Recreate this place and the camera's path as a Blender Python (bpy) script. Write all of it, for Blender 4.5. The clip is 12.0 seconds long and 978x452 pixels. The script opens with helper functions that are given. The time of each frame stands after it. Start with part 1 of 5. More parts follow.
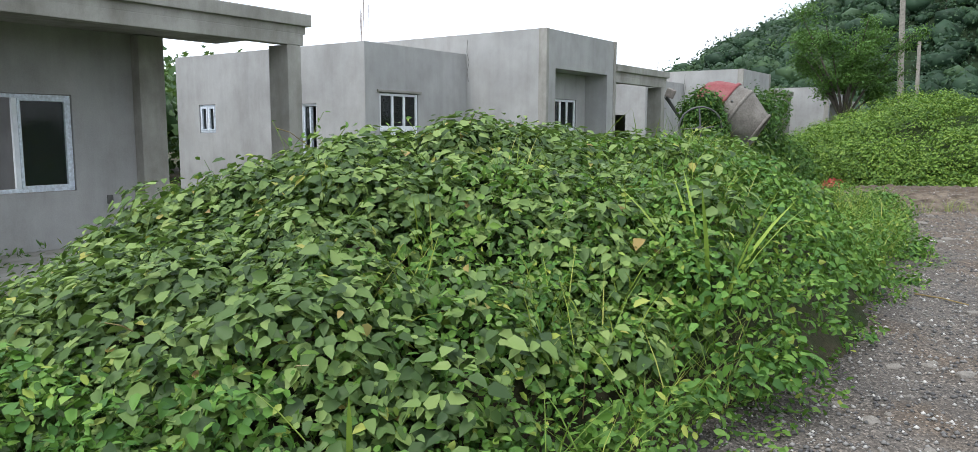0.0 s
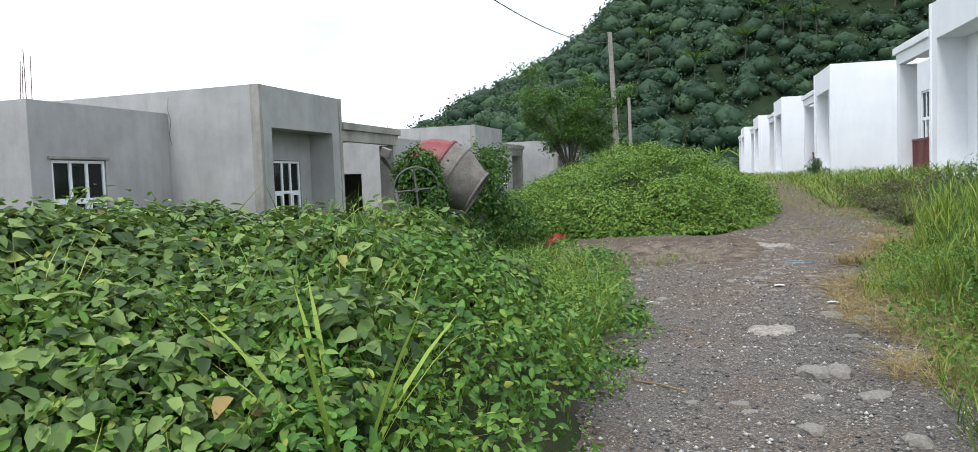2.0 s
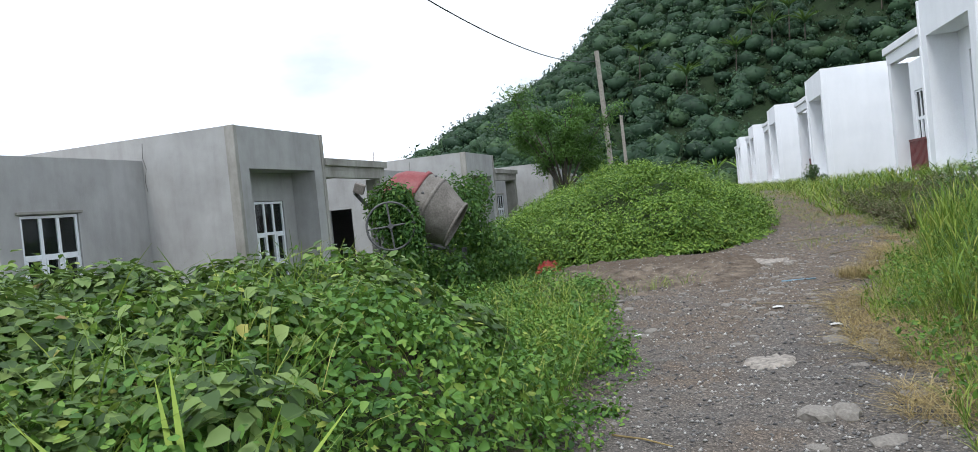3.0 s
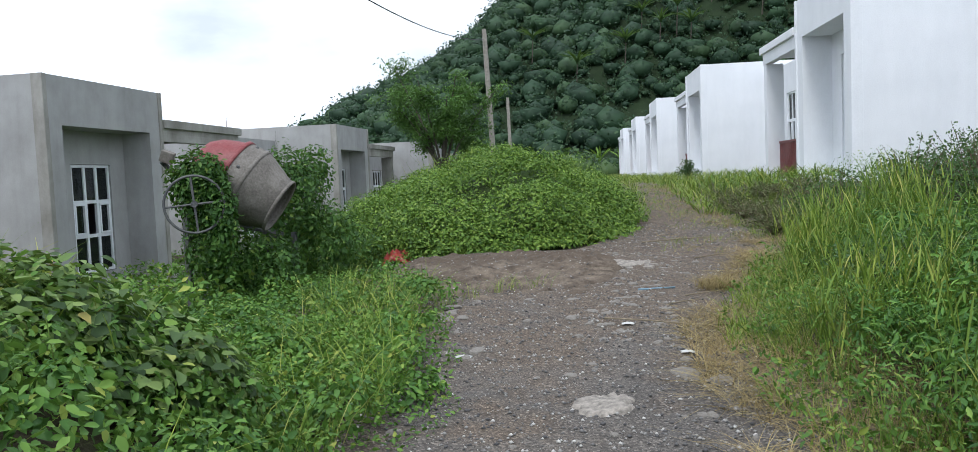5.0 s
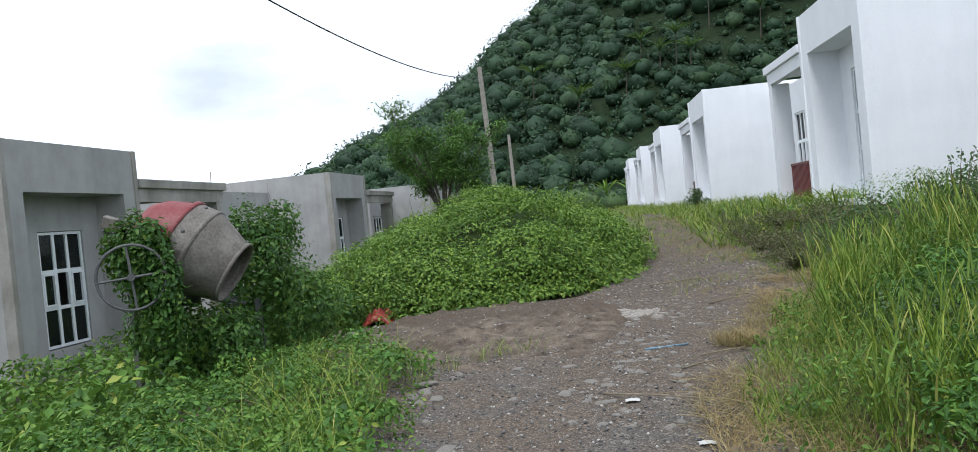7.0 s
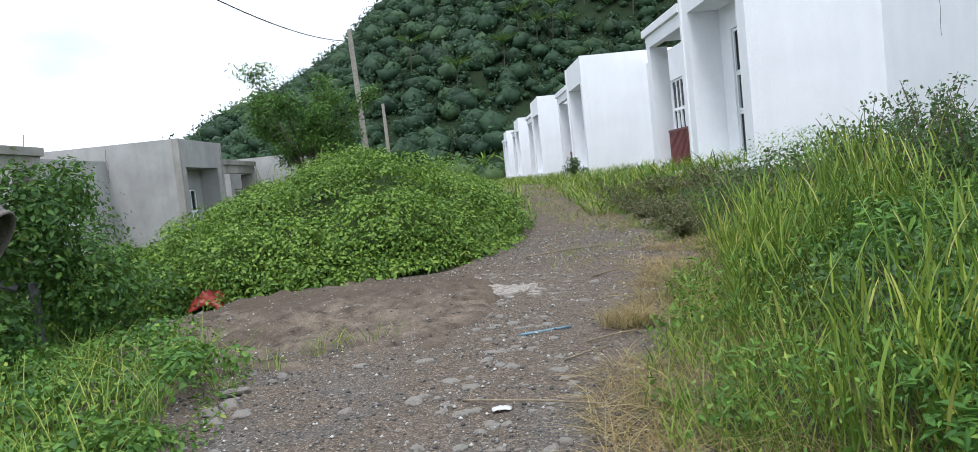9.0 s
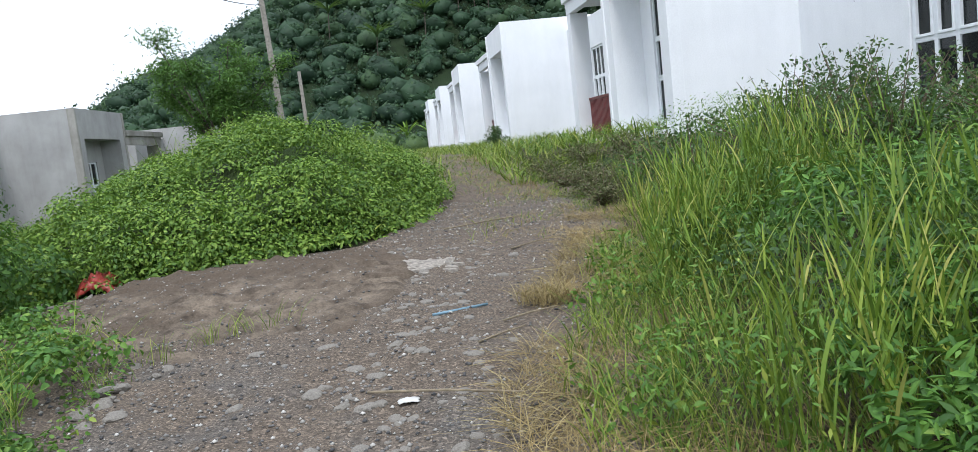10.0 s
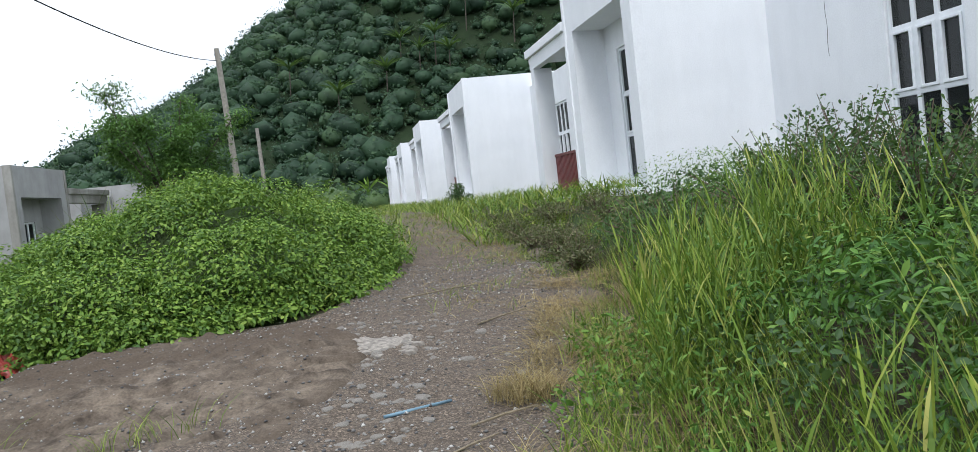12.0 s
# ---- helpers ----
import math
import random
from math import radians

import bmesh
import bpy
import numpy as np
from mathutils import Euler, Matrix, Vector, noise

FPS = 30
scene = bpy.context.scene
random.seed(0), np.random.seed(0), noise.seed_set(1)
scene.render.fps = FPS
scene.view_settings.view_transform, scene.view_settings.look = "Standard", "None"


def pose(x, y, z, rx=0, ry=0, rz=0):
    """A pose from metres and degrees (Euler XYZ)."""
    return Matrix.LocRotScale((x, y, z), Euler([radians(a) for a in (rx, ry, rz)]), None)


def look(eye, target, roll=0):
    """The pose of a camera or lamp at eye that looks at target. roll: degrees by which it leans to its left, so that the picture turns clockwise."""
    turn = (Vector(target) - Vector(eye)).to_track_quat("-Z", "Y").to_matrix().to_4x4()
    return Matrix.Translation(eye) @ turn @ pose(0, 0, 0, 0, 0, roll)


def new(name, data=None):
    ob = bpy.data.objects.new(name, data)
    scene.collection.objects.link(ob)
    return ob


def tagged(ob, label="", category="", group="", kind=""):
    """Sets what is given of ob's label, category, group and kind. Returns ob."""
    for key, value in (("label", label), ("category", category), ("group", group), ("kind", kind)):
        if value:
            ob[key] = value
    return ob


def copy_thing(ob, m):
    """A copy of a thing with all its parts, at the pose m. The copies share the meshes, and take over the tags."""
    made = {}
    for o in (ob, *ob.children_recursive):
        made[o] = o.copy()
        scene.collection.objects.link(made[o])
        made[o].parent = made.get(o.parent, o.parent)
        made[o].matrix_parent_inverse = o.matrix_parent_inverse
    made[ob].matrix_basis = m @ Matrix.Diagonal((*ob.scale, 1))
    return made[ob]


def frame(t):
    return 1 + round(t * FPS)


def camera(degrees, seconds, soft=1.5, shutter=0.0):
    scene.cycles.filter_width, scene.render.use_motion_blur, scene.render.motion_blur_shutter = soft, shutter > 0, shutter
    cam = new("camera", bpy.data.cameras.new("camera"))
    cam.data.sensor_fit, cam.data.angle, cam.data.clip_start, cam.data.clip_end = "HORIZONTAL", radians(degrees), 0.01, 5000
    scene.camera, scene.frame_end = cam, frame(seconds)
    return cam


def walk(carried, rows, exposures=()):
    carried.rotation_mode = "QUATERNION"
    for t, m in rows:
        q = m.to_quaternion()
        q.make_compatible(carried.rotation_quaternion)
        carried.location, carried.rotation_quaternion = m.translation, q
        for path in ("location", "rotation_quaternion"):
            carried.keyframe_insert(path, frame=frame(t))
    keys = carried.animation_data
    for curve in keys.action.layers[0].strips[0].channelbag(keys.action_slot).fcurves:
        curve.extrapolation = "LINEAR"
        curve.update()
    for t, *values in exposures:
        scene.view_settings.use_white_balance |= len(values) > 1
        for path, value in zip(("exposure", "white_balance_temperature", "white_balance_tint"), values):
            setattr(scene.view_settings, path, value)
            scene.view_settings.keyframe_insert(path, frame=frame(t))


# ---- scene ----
cam = camera(64.8, 12.0, soft=0.6)
PATH = [
    (0, (0.257, -0.036, 1.385), (-0.787, 1.414, 1.164), 0.2),
    (0.5, (0.158, 0.265, 1.383), (-0.751, 1.797, 1.132), -1.7),
    (1, (0.231, 0.679, 1.401), (-0.725, 2.199, 1.277), -2.5),
    (1.5, (0.284, 0.975, 1.486), (-0.554, 2.564, 1.381), -4.0),
    (2, (0.198, 1.418, 1.497), (-0.351, 3.129, 1.396), -2.1),
    (2.5, (0.201, 1.692, 1.515), (-0.248, 3.43, 1.376), -7.2),
    (3, (0.325, 2.034, 1.544), (-0.228, 3.747, 1.502), -5.6),
    (3.5, (0.377, 2.337, 1.537), (-0.023, 4.091, 1.474), -3.2),
    (3.7, (0.325, 2.508, 1.553), (-0.015, 4.275, 1.52), -1.3),
    (5.3, (0.637, 3.635, 1.59), (0.365, 5.41, 1.472), -3.2),
    (5.5, (0.651, 3.774, 1.605), (0.489, 5.563, 1.489), -2.6),
    (6, (0.626, 4.179, 1.613), (0.748, 5.97, 1.477), -3.1),
    (6.5, (0.628, 4.426, 1.622), (0.492, 6.219, 1.543), -7.8),
    (7, (0.716, 4.555, 1.672), (0.392, 6.325, 1.651), -5.6),
    (7.5, (0.738, 4.723, 1.645), (0.514, 6.508, 1.575), -6.2),
    (9.3, (0.783, 6.152, 1.49), (0.732, 7.946, 1.367), -5.8),
    (9.5, (0.827, 6.203, 1.488), (0.765, 7.996, 1.341), -6.4),
    (10, (0.858, 6.384, 1.481), (0.971, 8.169, 1.285), -6.3),
    (10.5, (0.733, 6.648, 1.518), (1.111, 8.401, 1.355), -5.9),
    (11, (0.772, 6.843, 1.551), (1.001, 8.626, 1.461), -7.7),
    (11.5, (0.892, 7.024, 1.54), (1.039, 8.818, 1.481), -7.7),
    (12, (0.922, 7.258, 1.519), (1.137, 9.044, 1.443), -6.4),
]
walk(cam, [(t, look(eye, target, roll)) for t, eye, target, roll in PATH],
     exposures=[(0, 0.20, 6350, 10), (0.5, 0.42, 6250, 10), (1, 0.40, 6250, 10), (1.5, 0.17, 6300, 10), (2, 0.12, 6350, 10), (3, -0.03, 6250, 10), (3.5, -0.2, 6200, 10), (5.5, -0.06, 6150, 10), (6, -0.03, 6150, 10),
                (7, -0.16, 6200, 10), (7.5, -0.16, 6200, 10), (9.5, 0.08, 6200, 10), (10.5, 0.08, 6200, 10), (11, 0.04, 6250, 10), (12, -0.06, 6250, 10)])

# ---------------------------------------------------------------- light
world = bpy.data.worlds.new("overcast_sky")
scene.world = world
world.use_nodes = True
wn, wl = world.node_tree.nodes, world.node_tree.links
wn.clear()
w_out = wn.new("ShaderNodeOutputWorld")
w_bg = wn.new("ShaderNodeBackground")
w_bg.inputs["Strength"].default_value = 1.0
w_sky = wn.new("ShaderNodeTexSky")
w_sky.sky_type = "NISHITA"
w_sky.sun_disc = False
w_sky.sun_elevation, w_sky.sun_rotation = radians(62), radians(193)
w_sky.dust_density, w_sky.air_density = 3.0, 1.0
# broken cloud over the blue: a thick white layer with a few thin places
w_co = wn.new("ShaderNodeTexCoord")
w_map = wn.new("ShaderNodeMapping")
w_map.inputs["Scale"].default_value = (1.6, 1.6, 4.0)
w_noise = wn.new("ShaderNodeTexNoise")
w_noise.inputs["Scale"].default_value = 2.1
w_noise.inputs["Detail"].default_value = 6.0
w_ramp = wn.new("ShaderNodeValToRGB")
w_ramp.color_ramp.elements[0].position, w_ramp.color_ramp.elements[0].color = 0.33, (0.62, 0.62, 0.62, 1)
w_ramp.color_ramp.elements[1].position, w_ramp.color_ramp.elements[1].color = 0.50, (1, 1, 1, 1)
w_skymul = wn.new("ShaderNodeVectorMath")
w_skymul.operation = "SCALE"
w_skymul.inputs["Scale"].default_value = 0.12
w_mix = wn.new("ShaderNodeMix")
w_mix.data_type = "RGBA"
w_mix.inputs["B"].default_value = (1.28, 1.36, 1.48, 1)
wl.new(w_co.outputs["Generated"], w_map.inputs["Vector"])
wl.new(w_map.outputs["Vector"], w_noise.inputs["Vector"])
wl.new(w_noise.outputs["Fac"], w_ramp.inputs["Fac"])
wl.new(w_sky.outputs["Color"], w_skymul.inputs[0])
wl.new(w_skymul.outputs["Vector"], w_mix.inputs["A"])
wl.new(w_ramp.outputs["Color"], w_mix.inputs["Factor"])
wl.new(w_mix.outputs["Result"], w_bg.inputs["Color"])
wl.new(w_bg.outputs["Background"], w_out.inputs["Surface"])

sun_data = bpy.data.lights.new("sun", "SUN")
sun_data.energy, sun_data.angle, sun_data.color = 2.2, radians(16), (1.0, 0.98, 0.95)
sun = new("sun", sun_data)
sun.matrix_world = look((-5, -11, 40), (0, 10, 0))


# ---------------------------------------------------------------- helpers
def smooth(a, b, v):
    k = np.clip((v - a) / (b - a), 0, 1)
    return k * k * (3 - 2 * k)


def part(name, bm, material, parent=None, label=""):
    """Links a bmesh as one mesh object, under a thing or a part."""
    me = bpy.data.meshes.new(name)
    bm.to_mesh(me)
    bm.free()
    return mesh_object(name, me, material, parent, label)


def mesh_object(name, me, material, parent=None, label=""):
    if not me.materials:
        me.materials.append(material)
    ob = new(name, me)
    if parent is not None:
        ob.parent = parent
    if label:
        ob["label"] = label
    return ob


def box(bm, x0, x1, y0, y1, z0, z1, bevel=0.0):
    x0, x1 = min(x0, x1), max(x0, x1)
    y0, y1 = min(y0, y1), max(y0, y1)
    v = [bm.verts.new((x, y, z)) for x in (x0, x1) for y in (y0, y1) for z in (z0, z1)]
    faces = [bm.faces.new([v[i] for i in q]) for q in ((0, 1, 3, 2), (4, 6, 7, 5), (0, 4, 5, 1), (2, 3, 7, 6), (0, 2, 6, 4), (1, 5, 7, 3))]
    if bevel:
        edges = {e for f in faces for e in f.edges}
        bmesh.ops.bevel(bm, geom=list(edges), offset=bevel, segments=2, affect="EDGES", profile=0.6)
    return faces


def rod(bm, a, b, r0, r1=None, sides=8, caps=True):
    """A straight tapered rod from a to b."""
    a, b = Vector(a), Vector(b)
    r1 = r0 if r1 is None else r1
    turn = (b - a).to_track_quat("Z", "Y").to_matrix()
    rings = []
    for p, r in ((a, r0), (b, r1)):
        rings.append([bm.verts.new(p + turn @ Vector((r * math.cos(k * math.tau / sides), r * math.sin(k * math.tau / sides), 0))) for k in range(sides)])
    for k in range(sides):
        bm.faces.new((rings[0][k], rings[0][(k + 1) % sides], rings[1][(k + 1) % sides], rings[1][k]))
    if caps:
        bm.faces.new(rings[0][::-1])
        bm.faces.new(rings[1])


def tube(bm, pts, r, sides=6):
    for a, b in zip(pts, pts[1:]):
        rod(bm, a, b, r, r, sides)


def wall_with_openings(bm, axis, at, thick, a0, a1, z0, z1, openings=()):
    """A wall along y (axis 'x': it lies at x = at .. at + thick) or along x (axis 'y'), with rectangular holes (a0, a1, z0, z1)."""
    cuts_a = sorted({a0, a1, *(o[0] for o in openings), *(o[1] for o in openings)})
    cuts_z = sorted({z0, z1, *(o[2] for o in openings), *(o[3] for o in openings)})
    for p, q in zip(cuts_a, cuts_a[1:]):
        run = None
        for r, s in zip(cuts_z, cuts_z[1:]):
            hole = any(o[0] <= (p + q) / 2 <= o[1] and o[2] <= (r + s) / 2 <= o[3] for o in openings)
            if hole:
                if run:
                    cell(bm, axis, at, thick, p, q, *run)
                run = None
            else:
                run = (run[0] if run else r, s)
        if run:
            cell(bm, axis, at, thick, p, q, *run)


def cell(bm, axis, at, thick, p, q, r, s):
    if axis == "x":
        box(bm, at, at + thick, p, q, r, s)
    else:
        box(bm, p, q, at, at + thick, r, s)


def from_arrays(name, verts, faces, material, parent=None, label="", smooth_shade=False):
    """A mesh object from numpy arrays of vertices and of equal-sided faces."""
    me = bpy.data.meshes.new(name)
    n = faces.shape[1]
    me.vertices.add(len(verts))
    me.vertices.foreach_set("co", np.ascontiguousarray(verts, dtype=np.float32).ravel())
    me.loops.add(faces.size)
    me.loops.foreach_set("vertex_index", np.ascontiguousarray(faces, dtype=np.int32).ravel())
    me.polygons.add(len(faces))
    me.polygons.foreach_set("loop_start", np.arange(0, faces.size, n, dtype=np.int32))
    if smooth_shade:
        me.polygons.foreach_set("use_smooth", np.ones(len(faces), dtype=bool))
    me.update(calc_edges=True)
    me.validate()
    return mesh_object(name, me, material, parent, label)


rng = np.random.default_rng(7)


# ---------------------------------------------------------------- materials
def material(name, rough=0.8, metal=0.0, spec=0.5):
    m = bpy.data.materials.new(name)
    m.use_nodes = True
    b = m.node_tree.nodes["Principled BSDF"]
    b.inputs["Roughness"].default_value, b.inputs["Metallic"].default_value = rough, metal
    b.inputs["Specular IOR Level"].default_value = spec
    return m, m.node_tree.nodes, m.node_tree.links, b


def ramp_of(nodes, links, src, stops):
    r = nodes.new("ShaderNodeValToRGB")
    while len(r.color_ramp.elements) < len(stops):
        r.color_ramp.elements.new(0.5)
    for e, (p, c) in zip(r.color_ramp.elements, stops):
        e.position, e.color = p, (*c, 1)
    links.new(src, r.inputs["Fac"])
    return r.outputs["Color"]


def noise_of(nodes, links, scale, detail=6.0, stretch=(1, 1, 1), space="Object", rough=0.55):
    co = nodes.new("ShaderNodeTexCoord")
    mp = nodes.new("ShaderNodeMapping")
    mp.inputs["Scale"].default_value = stretch
    n = nodes.new("ShaderNodeTexNoise")
    n.inputs["Scale"].default_value, n.inputs["Detail"].default_value, n.inputs["Roughness"].default_value = scale, detail, rough
    links.new(co.outputs[space], mp.inputs["Vector"])
    links.new(mp.outputs["Vector"], n.inputs["Vector"])
    return n.outputs["Fac"]


def mixed(nodes, links, fac, a, b, mode="MIX"):
    m = nodes.new("ShaderNodeMix")
    m.data_type, m.blend_type = "RGBA", mode
    for key, v in (("Factor", fac), ("A", a), ("B", b)):
        if isinstance(v, (int, float)):
            m.inputs[key].default_value = v
        elif isinstance(v, tuple):
            m.inputs[key].default_value = (*v, 1)
        else:
            links.new(v, m.inputs[key])
    return m.outputs["Result"]


def bump(nodes, links, bsdf, height, strength, distance=0.02):
    b = nodes.new("ShaderNodeBump")
    b.inputs["Strength"].default_value, b.inputs["Distance"].default_value = strength, distance
    links.new(height, b.inputs["Height"])
    links.new(b.outputs["Normal"], bsdf.inputs["Normal"])


def plaster(name, stops, stain, streak, rough=0.9):
    """Rendered wall: broad cloudy tone, rain streaks that run down, fine trowel grain."""
    m, n, l, b = material(name, rough, spec=0.25)
    base = ramp_of(n, l, noise_of(n, l, 0.9, 5), stops)
    blot = ramp_of(n, l, noise_of(n, l, 2.6, 8, (1, 1, 0.55), rough=0.65), [(0.42, (0, 0, 0)), (0.72, (1, 1, 1))])
    c = mixed(n, l, 0.5, base, mixed(n, l, blot, (1, 1, 1), stain), "MULTIPLY")
    run = ramp_of(n, l, noise_of(n, l, 3.4, 5, (1.6, 1.6, 0.10)), [(0.48, (1, 1, 1)), (0.70, streak)])
    c = mixed(n, l, 0.24, c, run, "MULTIPLY")
    grain = noise_of(n, l, 46, 4)
    c = mixed(n, l, 0.25, c, ramp_of(n, l, grain, [(0.3, (0.7, 0.7, 0.7)), (0.7, (1, 1, 1))]), "MULTIPLY")
    l.new(c, b.inputs["Base Color"])
    bump(n, l, b, grain, 0.25, 0.01)
    return m


def leafy(name, stops, rough=0.55, through_tint=(0.25, 0.42, 0.06), thin=0.20, patch=0.8, low=(0.72, 0.76, 0.66), high=(1.25, 1.2, 1.0)):
    """Leaves: each one its own green, a little light passes through."""
    m, n, l, b = material(name, rough, spec=0.28)
    geo = n.new("ShaderNodeNewGeometry")
    c = ramp_of(n, l, geo.outputs["Random Per Island"], stops)
    c = mixed(n, l, 0.6, c, ramp_of(n, l, noise_of(n, l, patch, 3), [(0.3, low), (0.7, high)]), "MULTIPLY")
    l.new(c, b.inputs["Base Color"])
    tr = n.new("ShaderNodeBsdfTranslucent")
    l.new(mixed(n, l, 0.5, c, through_tint), tr.inputs["Color"])
    mx = n.new("ShaderNodeMixShader")
    mx.inputs["Fac"].default_value = thin
    l.new(b.outputs["BSDF"], mx.inputs[1])
    l.new(tr.outputs["BSDF"], mx.inputs[2])
    l.new(mx.outputs["Shader"], n["Material Output"].inputs["Surface"])
    return m


CONCRETE = plaster("grey_plaster", [(0.3, (0.34, 0.34, 0.335)), (0.7, (0.45, 0.45, 0.445))], (0.72, 0.70, 0.66), (0.70, 0.70, 0.68))
RAW_CONCRETE = plaster("raw_concrete", [(0.3, (0.26, 0.25, 0.225)), (0.7, (0.44, 0.43, 0.40))], (0.42, 0.40, 0.36), (0.55, 0.54, 0.50))
WHITE_WALL = plaster("white_paint", [(0.3, (0.80, 0.82, 0.85)), (0.7, (0.85, 0.865, 0.89))], (0.90, 0.90, 0.90), (0.93, 0.93, 0.92))


def simple(name, colour, rough=0.7, metal=0.0, vary=0.25, scale=9.0, spec=0.5, bump_by=0.1):
    m, n, l, b = material(name, rough, metal, spec)
    lo = tuple(v * (1 - vary) for v in colour)
    hi = tuple(min(1, v * (1 + vary)) for v in colour)
    f = noise_of(n, l, scale, 6)
    l.new(ramp_of(n, l, f, [(0.3, lo), (0.7, hi)]), b.inputs["Base Color"])
    if bump_by:
        bump(n, l, b, f, bump_by, 0.01)
    return m


UPVC = simple("white_window_plastic", (0.74, 0.77, 0.80), 0.35, vary=0.06, bump_by=0)
FILM = simple("blue_white_protective_film", (0.62, 0.68, 0.75), 0.3, vary=0.25, scale=22, bump_by=0)
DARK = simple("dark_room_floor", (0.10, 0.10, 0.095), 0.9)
RED_IRON = simple("dark_red_painted_iron", (0.15, 0.032, 0.03), 0.5, vary=0.35, scale=14)
RUST = simple("rusty_steel_bar", (0.16, 0.09, 0.055), 0.8, vary=0.4, scale=30)


def glass_material():
    m, n, l, b = material("window_glass", 0.04, spec=0.5)
    b.inputs["Base Color"].default_value = (0.02, 0.025, 0.025, 1)
    clear = n.new("ShaderNodeBsdfTransparent")
    clear.inputs["Color"].default_value = (0.42, 0.46, 0.45, 1)
    mx = n.new("ShaderNodeMixShader")
    mx.inputs["Fac"].default_value = 0.55
    l.new(clear.outputs["BSDF"], mx.inputs[1])
    l.new(b.outputs["BSDF"], mx.inputs[2])
    l.new(mx.outputs["Shader"], n["Material Output"].inputs["Surface"])
    return m


GLASS = glass_material()


# ---------------------------------------------------------------- lie of the land
def road_height(y):
    return 0.03 * np.clip(y, -40, 14) + 0.70 * smooth(13, 32, y) + 0.10 * smooth(40, 80, y)


def road_left(y):
    return np.interp(y, [-60, 8, 9.3, 10.4, 11.2, 11.7, 12.5, 13, 14.6, 15.2, 17, 21, 30, 50, 90], [-0.72, -0.72, -1.0, -1.22, -1.34, -1.6, -2.25, -2.6, -3.1, 0.3, 0.72, 0.85, 0.75, -0.2, -2.2])


def road_right(y):
    return np.interp(y, [-60, 5, 7, 9.6, 11.6, 13, 15, 21, 30, 50, 90], [1.15, 1.15, 1.35, 1.25, 1.75, 2.1, 2.6, 2.5, 2.1, 1.1, -0.8])


def lump(x, y, cx, cy, left, right, front, back, h, power):
    rx = np.where(x < cx, left, right)
    ry = np.where(y < cy, front, back)
    return h * np.clip(1 - ((x - cx) / rx) ** 2 - ((y - cy) / ry) ** 2, 0, 1) ** power


def ground_height(x, y):
    """Track, bank up to the painted houses, fall to the unpainted ones."""
    x, y = np.asarray(x, float), np.asarray(y, float)
    z = road_height(y)
    left = smooth(-1.5, -7.5, x)
    z = z * (1 - left) + (-0.47) * left
    edge = road_right(y) + 0.25
    right = smooth(0, 2.0, x - edge)
    bank = np.maximum(1.25 - road_height(y), 0) * (0.36 + 0.64 * smooth(7, 19, y))
    return z + right * bank


def heap_one(x, y):
    wob = 0.09 * np.sin(1.9 * x + 0.7 * y) + 0.08 * np.sin(2.7 * y - 1.1 * x + 1.0) + 0.09 * np.sin(4.3 * x + 0.5) * np.sin(3.9 * y + 0.8 * x)
    return lump(x, y, -3.2, 4.9, 3.35, 2.65, 3.9, 3.0, 1.14 + wob, 0.85)


def heap_two(x, y):
    wob = 0.14 * np.sin(1.3 * x + 0.9 * y) + 0.13 * np.sin(2.1 * y - 1.7 * x) + 0.13 * np.sin(3.7 * x + 1.3) * np.sin(3.1 * y)
    return lump(x, y, -1.9, 19.0, 5.4, 2.62, 4.2, 6.5, 1.06 + wob, 0.62)


def surface(x, y):
    x, y = np.asarray(x, float), np.asarray(y, float)
    return ground_height(x, y) + np.maximum(heap_one(x, y), heap_two(x, y))


